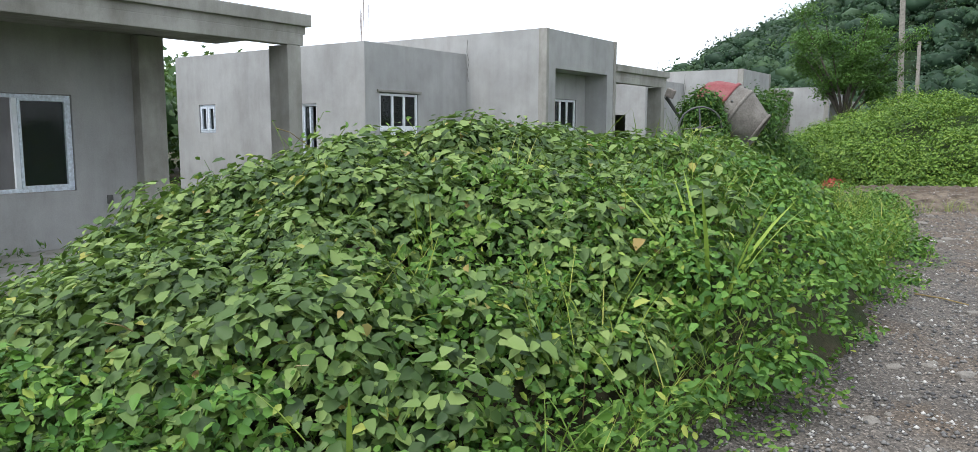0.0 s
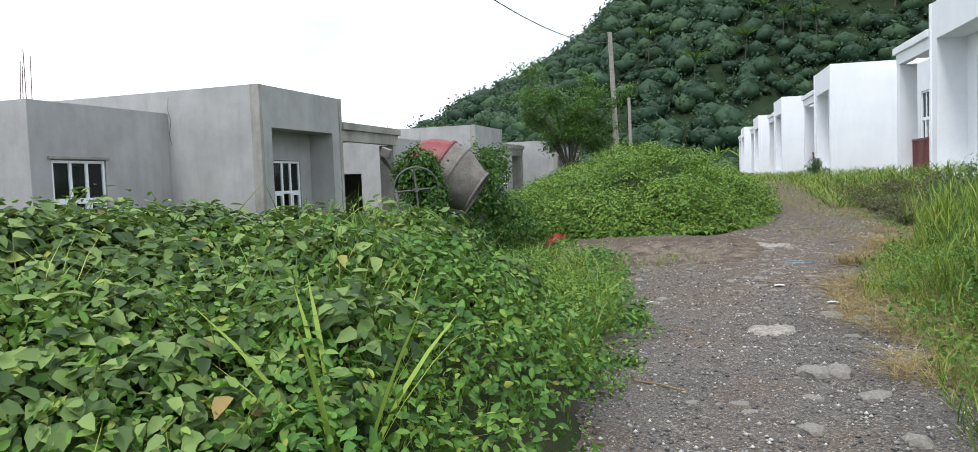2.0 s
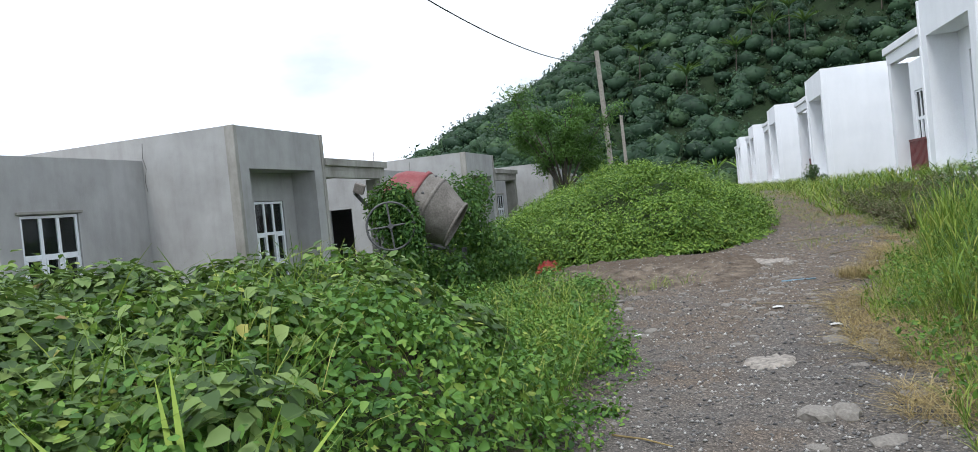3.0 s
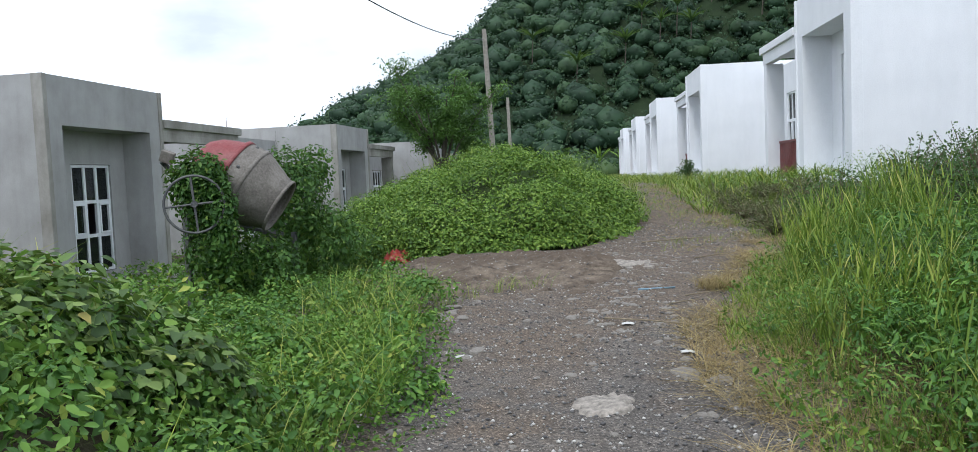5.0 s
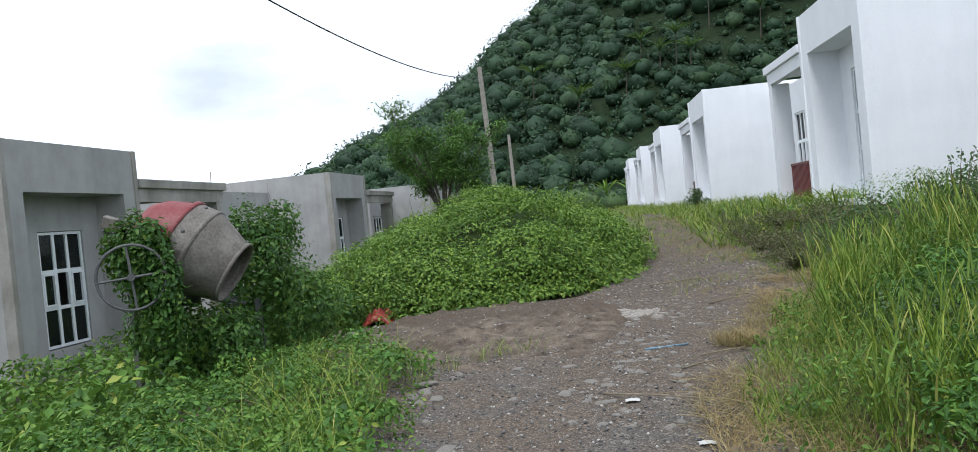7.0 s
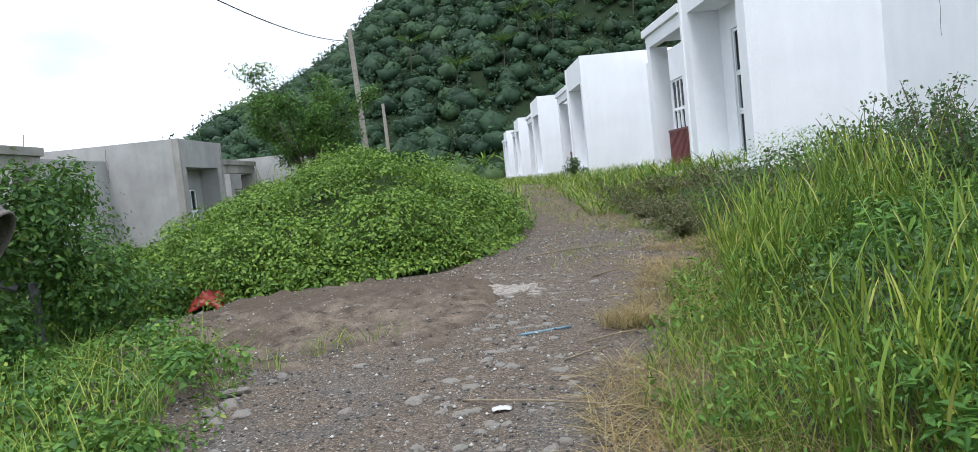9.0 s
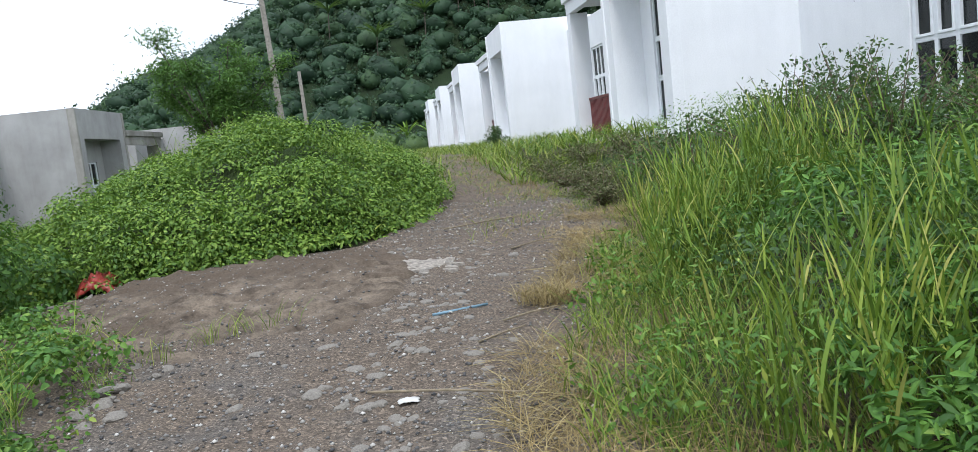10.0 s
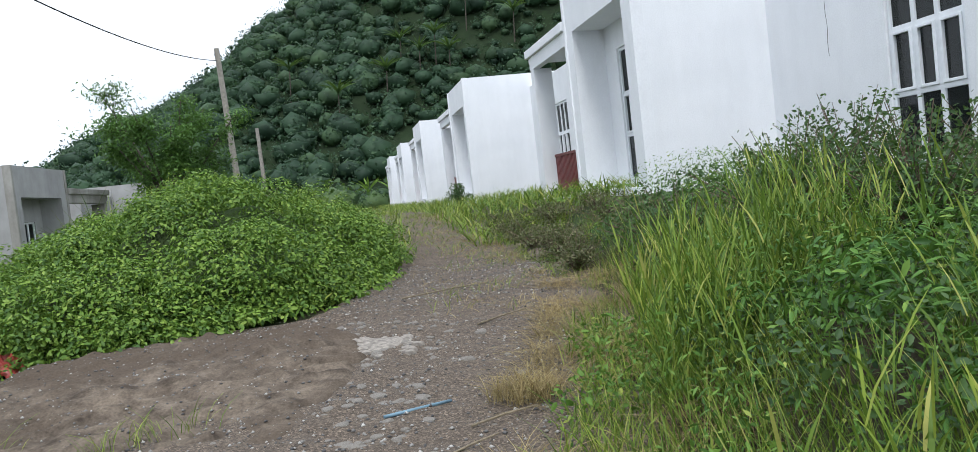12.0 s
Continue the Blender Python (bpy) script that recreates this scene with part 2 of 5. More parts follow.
def add_window(house, m, axis, at, a0, a1, z0, z1, cols, rows, out, film=False, open_sash=None, name="window"):
    """A plastic window set into a wall: outer frame, bars, panes. axis as in wall_with_openings; out: the way outdoors along the normal."""
    def put(bm, p, q, r, s, d0, d1, bevel=0.006):
        if axis == "x":
            box(bm, m * (at + out * d0), m * (at + out * d1), p, q, r, s, bevel)
        else:
            box(bm, m * p, m * q, at + out * d0, at + out * d1, r, s, bevel)
    f = 0.055
    bm = bmesh.new()
    put(bm, a0, a0 + f, z0, z1, 0.0, 0.07)
    put(bm, a1 - f, a1, z0, z1, 0.0, 0.07)
    put(bm, a0 + f, a1 - f, z0, z0 + f, 0.0, 0.07)
    put(bm, a0 + f, a1 - f, z1 - f, z1, 0.0, 0.07)
    win = part(name, bm, FILM if film else UPVC, house, "white plastic window frame")
    w = (a1 - a0 - 2 * f) / cols
    h = (z1 - z0 - 2 * f) / rows
    for i in range(1, cols):
        bm = bmesh.new()
        p = a0 + f + i * w
        put(bm, p - 0.035, p + 0.035, z0 + f, z1 - f, 0.003, 0.066)
        part("mullion", bm, UPVC, win)
    for j in range(1, rows):
        bm = bmesh.new()
        r = z0 + f + j * h
        put(bm, a0 + f, a1 - f, r - 0.035, r + 0.035, 0.006, 0.062)
        part("transom", bm, UPVC, win)
    for i in range(cols):
        for j in range(rows):
            p, q = a0 + f + i * w + (0.035 if i else 0), a0 + f + (i + 1) * w - (0.035 if i < cols - 1 else 0)
            r, s = z0 + f + j * h + (0.035 if j else 0), z0 + f + (j + 1) * h - (0.035 if j < rows - 1 else 0)
            if open_sash == (i, j):
                continue
            if (rows == 3 and j == 1) or rows == 1:
                bm = bmesh.new()
                g = 0.04
                put(bm, p, p + g, r, s, 0.012, 0.085)
                put(bm, q - g, q, r, s, 0.012, 0.085)
                put(bm, p + g, q - g, r, r + g, 0.012, 0.085)
                put(bm, p + g, q - g, s - g, s, 0.012, 0.085)
                part("sash", bm, FILM if film else UPVC, win)
                p, q, r, s = p + g, q - g, r + g, s - g
            bm = bmesh.new()
            put(bm, p, q, r, s, 0.030, 0.036, 0)
            part("pane", bm, GLASS, win)
    return win


def build_bay(house, X, wall, wall_mat, trim_mat, base, top, low, back, T, m, painted):
    """The tall bay: piers and lintel round a recess with a window at its back."""
    rz0, rz1, r0, r1 = (0.25, 2.80, 1.32, 2.52) if painted else (0.44, 2.65, 1.46, 2.64)
    wall("bay_front_wall", "x", 0, -0.20, 0, 3.6, base, top, [(0.46, 3.14, 0.12, 3.33)])
    wall("recess_back_wall", "x", -0.66, -T, 0.2, 3.4, base, top - 0.4, [(r0 - 0.01, r1 + 0.01, rz0 - 0.02, rz1 + 0.01)])
    wall("recess_side_wall", "y", 0.26, 0.2, -0.66, -0.2, base, 3.5)
    wall("recess_side_wall", "y", 3.14, 0.2, -0.66, -0.2, base, 3.5)
    bm = bmesh.new()
    box(bm, X(-0.66), X(-0.2), 0.46, 3.14, 3.33, 3.5)
    part("recess_ceiling", bm, wall_mat, house)
    bm = bmesh.new()
    box(bm, X(-0.66), X(0.12), 0.3, 3.3, base, 0.12)
    part("recess_floor", bm, trim_mat, house)
    wall("bay_side_wall", "y", 0.0, T, back + 1.0, -0.2, base, top)
    wall("bay_side_wall", "y", 3.6 - T, T, back + 1.0, -0.2, base, top)
    wall("bay_back_wall", "x", back + 1.0, T, T, 3.6 - T, low - 0.3, top)
    # raised edges of the recess surround
    for a, b in ((-0.012, 0.10), (3.50, 3.612)):
        bm = bmesh.new()
        box(bm, X(-0.19), X(0.035), a, b, base, top + 0.004, 0.012)
        part("corner_pilaster", bm, trim_mat, house)
    add_window(house, m, "x", -0.66 - 0.10, r0, r1, rz0, rz1, 3, 3, 1, open_sash=None if painted else (1, 1))


def build_house(wall_mat, trim_mat, m, painted, bay=True, door_at=(-4.48, -3.90), framed=True):
    """A one-storey house: a tall bay with a deep recess, a lower wing, a porch on one pillar. Front at x = 0, outdoors towards m * x; y along the row."""
    house = new("house")
    T = 0.16
    top, low, porch_top = 4.23, 3.74, 3.65
    D, back = -2.35, -9.4
    X = lambda v: m * v

    def wall(name, axis, at, thick, a0, a1, z0, z1, openings=(), mat=None):
        bm = bmesh.new()
        if axis == "x":
            wall_with_openings(bm, "x", X(at), X(thick), a0, a1, z0, z1, openings)
        else:
            lo, hi = sorted((X(a0), X(a1)))
            ops = [(*sorted((X(o[0]), X(o[1]))), o[2], o[3]) for o in openings]
            wall_with_openings(bm, "y", at, thick, lo, hi, z0, z1, ops)
        bmesh.ops.remove_doubles(bm, verts=bm.verts, dist=0.0005)
        return part(name, bm, mat or wall_mat, house)

    base = -0.6
    wing, w0, w1, wz0, wz1 = (-4.55, -4.05, -2.75, 0.05, 2.75) if painted else (-3.6, -3.15, -1.85, 0.42, 2.67)
    end, start = (6.72, 3.612) if painted else (7.13, 3.612 if bay else -1.0)
    # tall bay: piers and lintel round the recess
    if bay:
        build_bay(house, X, wall, wall_mat, trim_mat, base, top, low, back, T, m, painted)
    # low wing
    if bay:
        wall("front_wall", "x", D, -T, wing, 0.0, base, low, [(w0, w1, wz0, wz1)])
    wall("front_wall", "x", D, -T, 3.6 if bay else wing, 5.95, base, low, [(2.96, 4.56, 0.90, 2.35)] if not bay else [(3.66, 4.84, 0.98, 2.38)])
    wall("side_wall", "y", wing, T, back, D - T, base, low, [(*door_at, 0.25, 2.44), (-8.42, -7.72, 1.75, 2.48)])
    wall("side_wall", "y", 5.95 - T, T, back, D - T, base, low)
    wall("back_wall", "x", back, T, wing + T, 5.95 - T, base, low)
    bm = bmesh.new()
    box(bm, X(D - T), X(back + T), wing + T, -0.002, low - 0.42, low - 0.26)
    box(bm, X(D - T), X(back + T), 3.602, 5.95 - T, low - 0.42, low - 0.26)
    if bay:
        box(bm, X(-0.2), X(back + 1.0), T, 3.6 - T, top - 0.45, top - 0.3)
    part("roof", bm, trim_mat, house)
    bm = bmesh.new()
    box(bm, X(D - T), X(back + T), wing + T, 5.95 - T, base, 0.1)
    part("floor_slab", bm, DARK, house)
    # porch
    bm = bmesh.new()
    box(bm, X(D), X(0.0), start, end, 3.34, 3.50, 0.012)
    part("porch_slab", bm, trim_mat, house)
    bm = bmesh.new()
    box(bm, X(-0.16), X(0.07), start + 0.03, end + 0.07, 3.46, porch_top, 0.015)
    box(bm, X(D), X(-0.165), end - 0.09, end + 0.07, 3.46, porch_top, 0.015)
    part("porch_fascia", bm, trim_mat, house)
    bm = bmesh.new()
    box(bm, X(-0.18), X(0.0), start, end - 0.05, 3.16, 3.345, 0.012)
    part("porch_beam", bm, trim_mat, house)
    bm = bmesh.new()
    box(bm, X(-0.46), X(-0.002), end - 0.37, end - 0.10, base, 3.16, 0.015)
    part("porch_pillar", bm, trim_mat, house)
    bm = bmesh.new()
    box(bm, X(D), X(0.02), start, end - 0.03, base, 0.03)
    part("porch_floor", bm, trim_mat, house)
    bm = bmesh.new()
    box(bm, X(D - 0.02), X(D + 0.22), 5.54, 5.98, base, 3.33, 0.015)
    part("corner_pier", bm, trim_mat, house)
    if bay:
        add_window(house, m, "x", D - 0.10, w0 + 0.01, w1 - 0.01, wz0 + 0.02, wz1 - 0.01, 3, 3, 1)
    add_window(house, m, "x", D - 0.10, 3.67 if bay else 2.97, 4.83 if bay else 4.55, 0.99 if bay else 0.91, 2.37 if bay else 2.34, 2, 1, 1, film=not painted, open_sash=None if bay else (0, 0))
    add_window(house, m, "y", wing + 0.10, -8.41, -7.73, 1.76, 2.47, 2, 1, -1, film=not painted)
    if bay and not painted:
        bm = bmesh.new()
        box(bm, X(D - 0.002), X(D + 0.045), w0 - 0.08, w1 + 0.08, wz1 + 0.01, wz1 + 0.06, 0.006)
        part("lintel_ledge", bm, trim_mat, house, "thin cement drip ledge over the window")
    if not bay:
        # an open socket box in the porch wall and a loose wire at the pillar
        bm = bmesh.new()
        box(bm, X(D - 0.02), X(D + 0.012), 5.02, 5.12, 0.66, 0.80, 0.01)
        part("socket_box", bm, DARK, house, "empty dark socket box")
        bm = bmesh.new()
        tube(bm, [(X(0.02 + 0.10 * math.sin(3.1 * t)), 6.74 - 0.16 * math.sin(2.2 * t), 0.6 + 1.0 * t - 0.25 * t * t) for t in np.linspace(0, 1.25, 10)], 0.008, 6)
        part("loose_wire", bm, UPVC, house, "loose white cable hanging at the pillar")
    if painted:
        bm = bmesh.new()
        tube(bm, [(X(D + 0.001), -1.55 + 0.012 * math.sin(9 * t), 1.75 + 0.8 * t) for t in np.linspace(0, 1, 9)], 0.004, 5)
        part("crack", bm, DARK, house, "thin dark crack in the plaster")
    else:
        for pts in ([(0.9, 4.1), (0.93, 3.8), (0.86, 3.55), (0.92, 3.3), (0.88, 3.05)], [(1.35, 2.95), (1.30, 2.7), (1.38, 2.45)]):
            bm = bmesh.new()
            if bay:
                tube(bm, [(X(-1.4 - a), -0.001, z) for a, z in pts], 0.006, 5)
                part("crack", bm, DARK, house, "dark crack in the plaster")
            else:
                bm.free()
    # side door, standing half open
    if not framed:
        return house
    bm = bmesh.new()
    box(bm, X(-4.48), X(-4.42), wing + 0.04, wing + 0.13, 0.25, 2.44, 0.006)
    box(bm, X(-3.96), X(-3.90), wing + 0.04, wing + 0.13, 0.25, 2.44, 0.006)
    box(bm, X(-4.42), X(-3.96), wing + 0.04, wing + 0.13, 2.38, 2.44, 0.006)
    door = part("door_frame", bm, UPVC, house)
    if painted:
        bm = bmesh.new()
        box(bm, X(-4.42), X(-3.96), wing + 0.06, wing + 0.10, 0.27, 2.37, 0.006)
        part("door_leaf", bm, UPVC, door)
        bm = bmesh.new()
        box(bm, X(-0.36), X(-0.30), 3.62, end - 0.38, 0.99, 1.05, 0.008)
        box(bm, X(-0.36), X(-0.30), 3.62, end - 0.38, 0.10, 0.15, 0.008)
        g = part("gate", bm, RED_IRON, house, "dark red iron porch gate")
        for k in range(27):
            bm = bmesh.new()
            y = 3.66 + k * 0.1
            box(bm, X(-0.345), X(-0.315), y, y + 0.06, 0.151, 0.989)
            part("gate_bar", bm, RED_IRON, g)
    else:
        bm = bmesh.new()
        box(bm, X(-4.41), X(-4.36), wing + 0.05, wing + 0.13, 0.27, 2.37, 0.006)
        box(bm, X(-4.20), X(-4.15), wing + 0.05, wing + 0.13, 0.27, 2.37, 0.006)
        leaf = part("door_leaf", bm, FILM, door)
        bm = bmesh.new()
        box(bm, X(-4.36), X(-4.20), wing + 0.08, wing + 0.085, 0.27, 2.37)
        part("pane", bm, GLASS, leaf)
        # starter bars that stick out of the roof
        for k, (bx, by) in enumerate(((-2.5, -3.45), (-2.5, -3.34), (-2.6, -3.5), (-2.65, -3.4), (-4.2, 3.4), (-4.9, 3.5), (-5.9, 5.8), (-0.3, 7.0))[:8 if bay else 4]):
            bm = bmesh.new()
            h = 0.9 - 0.09 * (k % 4) if k < 4 else 0.38
            rod(bm, (X(bx), by, low - 0.3), (X(bx) + 0.02 * (k % 3), by + 0.015 * k, (low if k < 4 or k > 5 else top) + h - (0.15 if k == 7 else 0)), 0.007, 0.007, 6)
            part("starter_bar", bm, RUST, house)
    return house


GREY_FRONT, GREY_Y, GREY_Z, PITCH = -9.45, 15.7, -0.45, 14.4
grey = build_house(CONCRETE, RAW_CONCRETE, 1, False)
tagged(grey, "unfinished one-storey house of bare grey cement plaster", "house", "row of unfinished houses")
grey.matrix_basis = pose(GREY_FRONT, GREY_Y, GREY_Z)
open_house = build_house(CONCRETE, RAW_CONCRETE, 1, False, door_at=(-4.05, -3.15), framed=False)
tagged(open_house, "bare grey plastered house with an empty side doorway", "house", "row of unfinished houses")
open_house.matrix_basis = pose(GREY_FRONT, GREY_Y + PITCH, GREY_Z)
copy_thing(open_house, pose(GREY_FRONT, GREY_Y + 2 * PITCH, GREY_Z))
porch_house = build_house(CONCRETE, RAW_CONCRETE, 1, False, bay=False)
tagged(porch_house, "bare grey plastered house with a wide open porch", "house", "row of unfinished houses")
porch_house.matrix_basis = pose(GREY_FRONT, GREY_Y - PITCH, GREY_Z)

WHITE_TURN = 3.9
WHITE_AT = ((4.82, 22.95, 1.22), (3.50, 37.3, 1.30), (2.55, 51.7, 1.48), (1.70, 66.1, 1.52), (0.85, 80.5, 1.54))
white = build_house(WHITE_WALL, WHITE_WALL, -1, True)
tagged(white, "white-painted one-storey house with a red porch gate", "house", "row of white houses")
for i, (wx, wy, wz) in enumerate(WHITE_AT):
    m = pose(wx, wy, wz, 0, 0, WHITE_TURN) @ pose(0, -3.6, 0)
    if i:
        copy_thing(white, m)
    else:
        white.matrix_basis = m


# ---------------------------------------------------------------- ground
def gravel_material():
    m, n, l, b = material("dark_gravel_track", 0.92, spec=0.3)
    broad = ramp_of(n, l, noise_of(n, l, 0.55, 5), [(0.35, (0.102, 0.094, 0.087)), (0.52, (0.136, 0.122, 0.109)), (0.68, (0.142, 0.113, 0.088))])
    co = n.new("ShaderNodeTexCoord")
    # further on the gravel thins out and brown earth takes over
    xyz = n.new("ShaderNodeSeparateXYZ")
    l.new(co.outputs["Object"], xyz.inputs["Vector"])
    span = n.new("ShaderNodeMapRange")
    span.inputs["From Min"].default_value, span.inputs["From Max"].default_value = 8.5, 18.0
    l.new(xyz.outputs["Y"], span.inputs["Value"])
    add = n.new("ShaderNodeMath")
    add.operation = "MULTIPLY_ADD"
    l.new(noise_of(n, l, 1.3, 6), add.inputs[0])
    add.inputs[1].default_value = 1.2
    l.new(span.outputs["Result"], add.inputs[2])
    earth = ramp_of(n, l, add.outputs["Value"], [(0.62, (0, 0, 0)), (1.25 / 1.6, (1, 1, 1))])
    broad = mixed(n, l, earth, broad, (0.142, 0.114, 0.090))
    vo = n.new("ShaderNodeTexVoronoi")
    vo.inputs["Scale"].default_value = 95
    l.new(co.outputs["Object"], vo.inputs["Vector"])
    chip = n.new("ShaderNodeSeparateColor")
    l.new(vo.outputs["Color"], chip.inputs["Color"])
    chips = ramp_of(n, l, chip.outputs["Red"], [(0.0, (0.34, 0.34, 0.34)), (0.6, (0.88, 0.87, 0.85)), (0.92, (1.45, 1.43, 1.4)), (1.0, (2.3, 2.25, 2.15))])
    c = mixed(n, l, 0.8, broad, chips, "MULTIPLY")
    fine = noise_of(n, l, 120, 3)
    c = mixed(n, l, 0.5, c, ramp_of(n, l, fine, [(0.3, (0.55, 0.55, 0.55)), (0.7, (1.25, 1.25, 1.25))]), "MULTIPLY")
    l.new(c, b.inputs["Base Color"])
    bump(n, l, b, vo.outputs["Distance"], 0.55, 0.012)
    return m


def soil_material(name, dark, light, moss, scale=3.0):
    m, n, l, b = material(name, 0.95, spec=0.2)
    c = ramp_of(n, l, noise_of(n, l, scale, 8, rough=0.65), [(0.35, dark), (0.65, light)])
    c = mixed(n, l, ramp_of(n, l, noise_of(n, l, 0.7, 6), [(0.45, (0, 0, 0)), (0.6, (1, 1, 1))]), c, moss)
    f = noise_of(n, l, 60, 5)
    c = mixed(n, l, 0.6, c, ramp_of(n, l, f, [(0.3, (0.5, 0.5, 0.5)), (0.7, (1.3, 1.3, 1.3))]), "MULTIPLY")
    l.new(c, b.inputs["Base Color"])
    bump(n, l, b, f, 0.6, 0.02)
    return m


GRAVEL = gravel_material()
SOIL = soil_material("dark_weedy_soil", (0.035, 0.032, 0.02), (0.075, 0.062, 0.04), (0.03, 0.05, 0.015))
GREEN_SOIL = soil_material("mossy_soil", (0.03, 0.045, 0.015), (0.05, 0.075, 0.022), (0.04, 0.07, 0.018))
SAND = soil_material("brown_grey_sand", (0.066, 0.051, 0.039), (0.215, 0.174, 0.134), (0.104, 0.080, 0.060), 6.0)
STONE = simple("pale_grey_stone", (0.20, 0.184, 0.162), 0.9, vary=0.3, scale=12, bump_by=0.4)
BLOCK = simple("broken_lean_concrete", (0.25, 0.225, 0.195), 0.95, vary=0.5, scale=24, bump_by=0.5)


def sheet(name, xs, ys, fn, mat):
    """A height field over a grid."""
    gx, gy = np.meshgrid(xs, ys)
    v = np.stack([gx, gy, fn(gx, gy)], -1).reshape(-1, 3)
    nx = len(xs)
    i, j = np.meshgrid(np.arange(nx - 1), np.arange(len(ys) - 1))
    a = (j * nx + i).ravel()
    return from_arrays(name, v, np.stack([a, a + 1, a + nx + 1, a + nx], 1), mat, smooth_shade=True)


def rough(x, y, k=1.0):
    """Small unevenness of trodden ground."""
    return k * (0.012 * np.sin(7.1 * x + 2.3 * y) * np.sin(5.3 * y - 3.1 * x) + 0.010 * np.sin(13.7 * x - 4.2 * y + 1.0) + 0.008 * np.sin(17.3 * y + 9.1 * x))


far = np.array([-2500, -1200, -600, -300, -150, -80, -50])
xs = np.concatenate([far, np.arange(-34, 34, 0.4), -far[::-1]])
ys = np.concatenate([far, np.arange(-34, 96, 0.5), [120, 160, 220, 300, 600, 1200, 2500]])
ground = sheet("ground", xs, ys, lambda x, y: ground_height(x, y) - 0.03, SOIL)
tagged(ground, kind="structure")

ry = np.concatenate([np.arange(-6, 26, 0.06), np.arange(26, 92, 0.3)])
gu = np.linspace(0, 1, 70)
wobble = 0.10 * np.sin(2.3 * ry) + 0.07 * np.sin(5.1 * ry + 1) + 0.05 * np.sin(11.3 * ry)
gx = (road_left(ry) - 0.35 + wobble)[:, None] * (1 - gu) + (road_right(ry) + 0.55 + wobble[::-1])[:, None] * gu
gy = np.repeat(ry[:, None], len(gu), 1)
gz = ground_height(gx, gy) + 0.012 + rough(gx, gy)
rim = smooth(0, 0.06, gu) * smooth(1, 0.94, gu)
gz = gz - 0.07 * (1 - rim)[None, :]
nx = len(gu)
i, j = np.meshgrid(np.arange(nx - 1), np.arange(len(ry) - 1))
a = (j * nx + i).ravel()
road = from_arrays("road", np.stack([gx, gy, gz], -1).reshape(-1, 3), np.stack([a, a + 1, a + nx + 1, a + nx], 1), GRAVEL, smooth_shade=True)
tagged(road, "dark grey gravel track with loose stones", "road", kind="structure")


def on_road(x, y):
    return float(ground_height(x, y) + 0.012 + rough(x, y))


def stone_mesh(name, seed, flat):
    r = np.random.default_rng(seed)
    bm = bmesh.new()
    bmesh.ops.create_icosphere(bm, subdivisions=2, radius=0.5)
    for v in bm.verts:
        d = v.co.normalized()
        k = 1 + 0.22 * math.sin(3.1 * d.x + seed) * math.sin(2.7 * d.y + 2 * seed) + r.uniform(-0.10, 0.10)
        v.co = Vector((d.x * 0.5 * k, d.y * 0.40 * k, d.z * 0.36 * flat * k))
    for f in bm.faces:
        f.smooth = False
    me = bpy.data.meshes.new(name)
    bm.to_mesh(me)
    bm.free()
    me.materials.append(STONE)
    return me


stone_meshes = [stone_mesh("stone", k, 0.5 + 0.12 * (k % 3)) for k in range(7)]
placed = 0


def put_stone(x, y, size, turn, sink=0.25):
    global placed
    ob = new("stone", stone_meshes[placed % 7])
    placed += 1
    ob.matrix_basis = pose(x, y, on_road(x, y) - size * 0.055, 0, 0, turn) @ Matrix.Diagonal((size, size, size, 1))
    ob.parent = road
    return ob


# the larger flat stones that stand out of the gravel
for x, y, s in ((-0.50, 9.03, 0.17), (1.0, 8.85, 0.12), (0.98, 8.54, 0.24), (1.16, 8.31, 0.22), (0.65, 6.6, 0.24), (0.79, 6.62, 0.22), (0.95, 6.24, 0.23), (1.22, 7.0, 0.17),
                (-0.55, 8.84, 0.13), (0.30, 10.6, 0.12), (0.12, 10.2, 0.14), (0.55, 5.6, 0.16), (1.02, 5.5, 0.2), (0.2, 6.0, 0.12), (0.1, 11.0, 0.13), (0.4, 9.9, 0.1), (1.3, 12.6, 0.12), (1.5, 13.4, 0.14), (0.3, 12.6, 0.1)):
    put_stone(x, y, s, rng.uniform(0, 360))
for k in range(230):
    y = 3.2 + 13 * rng.random() ** 1.2
    x = rng.uniform(max(road_left(y), -1.3), road_right(y) + 0.2)
    put_stone(x, y, 0.03 + 0.09 * rng.random() ** 3, rng.uniform(0, 360))


for k in range(150):
    y = rng.uniform(9.3, 14.6)
    put_stone(rng.uniform(0.15, 1.0) + 0.10 * (y - 9.3) * rng.random(), y, 0.035 + 0.085 * rng.random() ** 2, rng.uniform(0, 360))


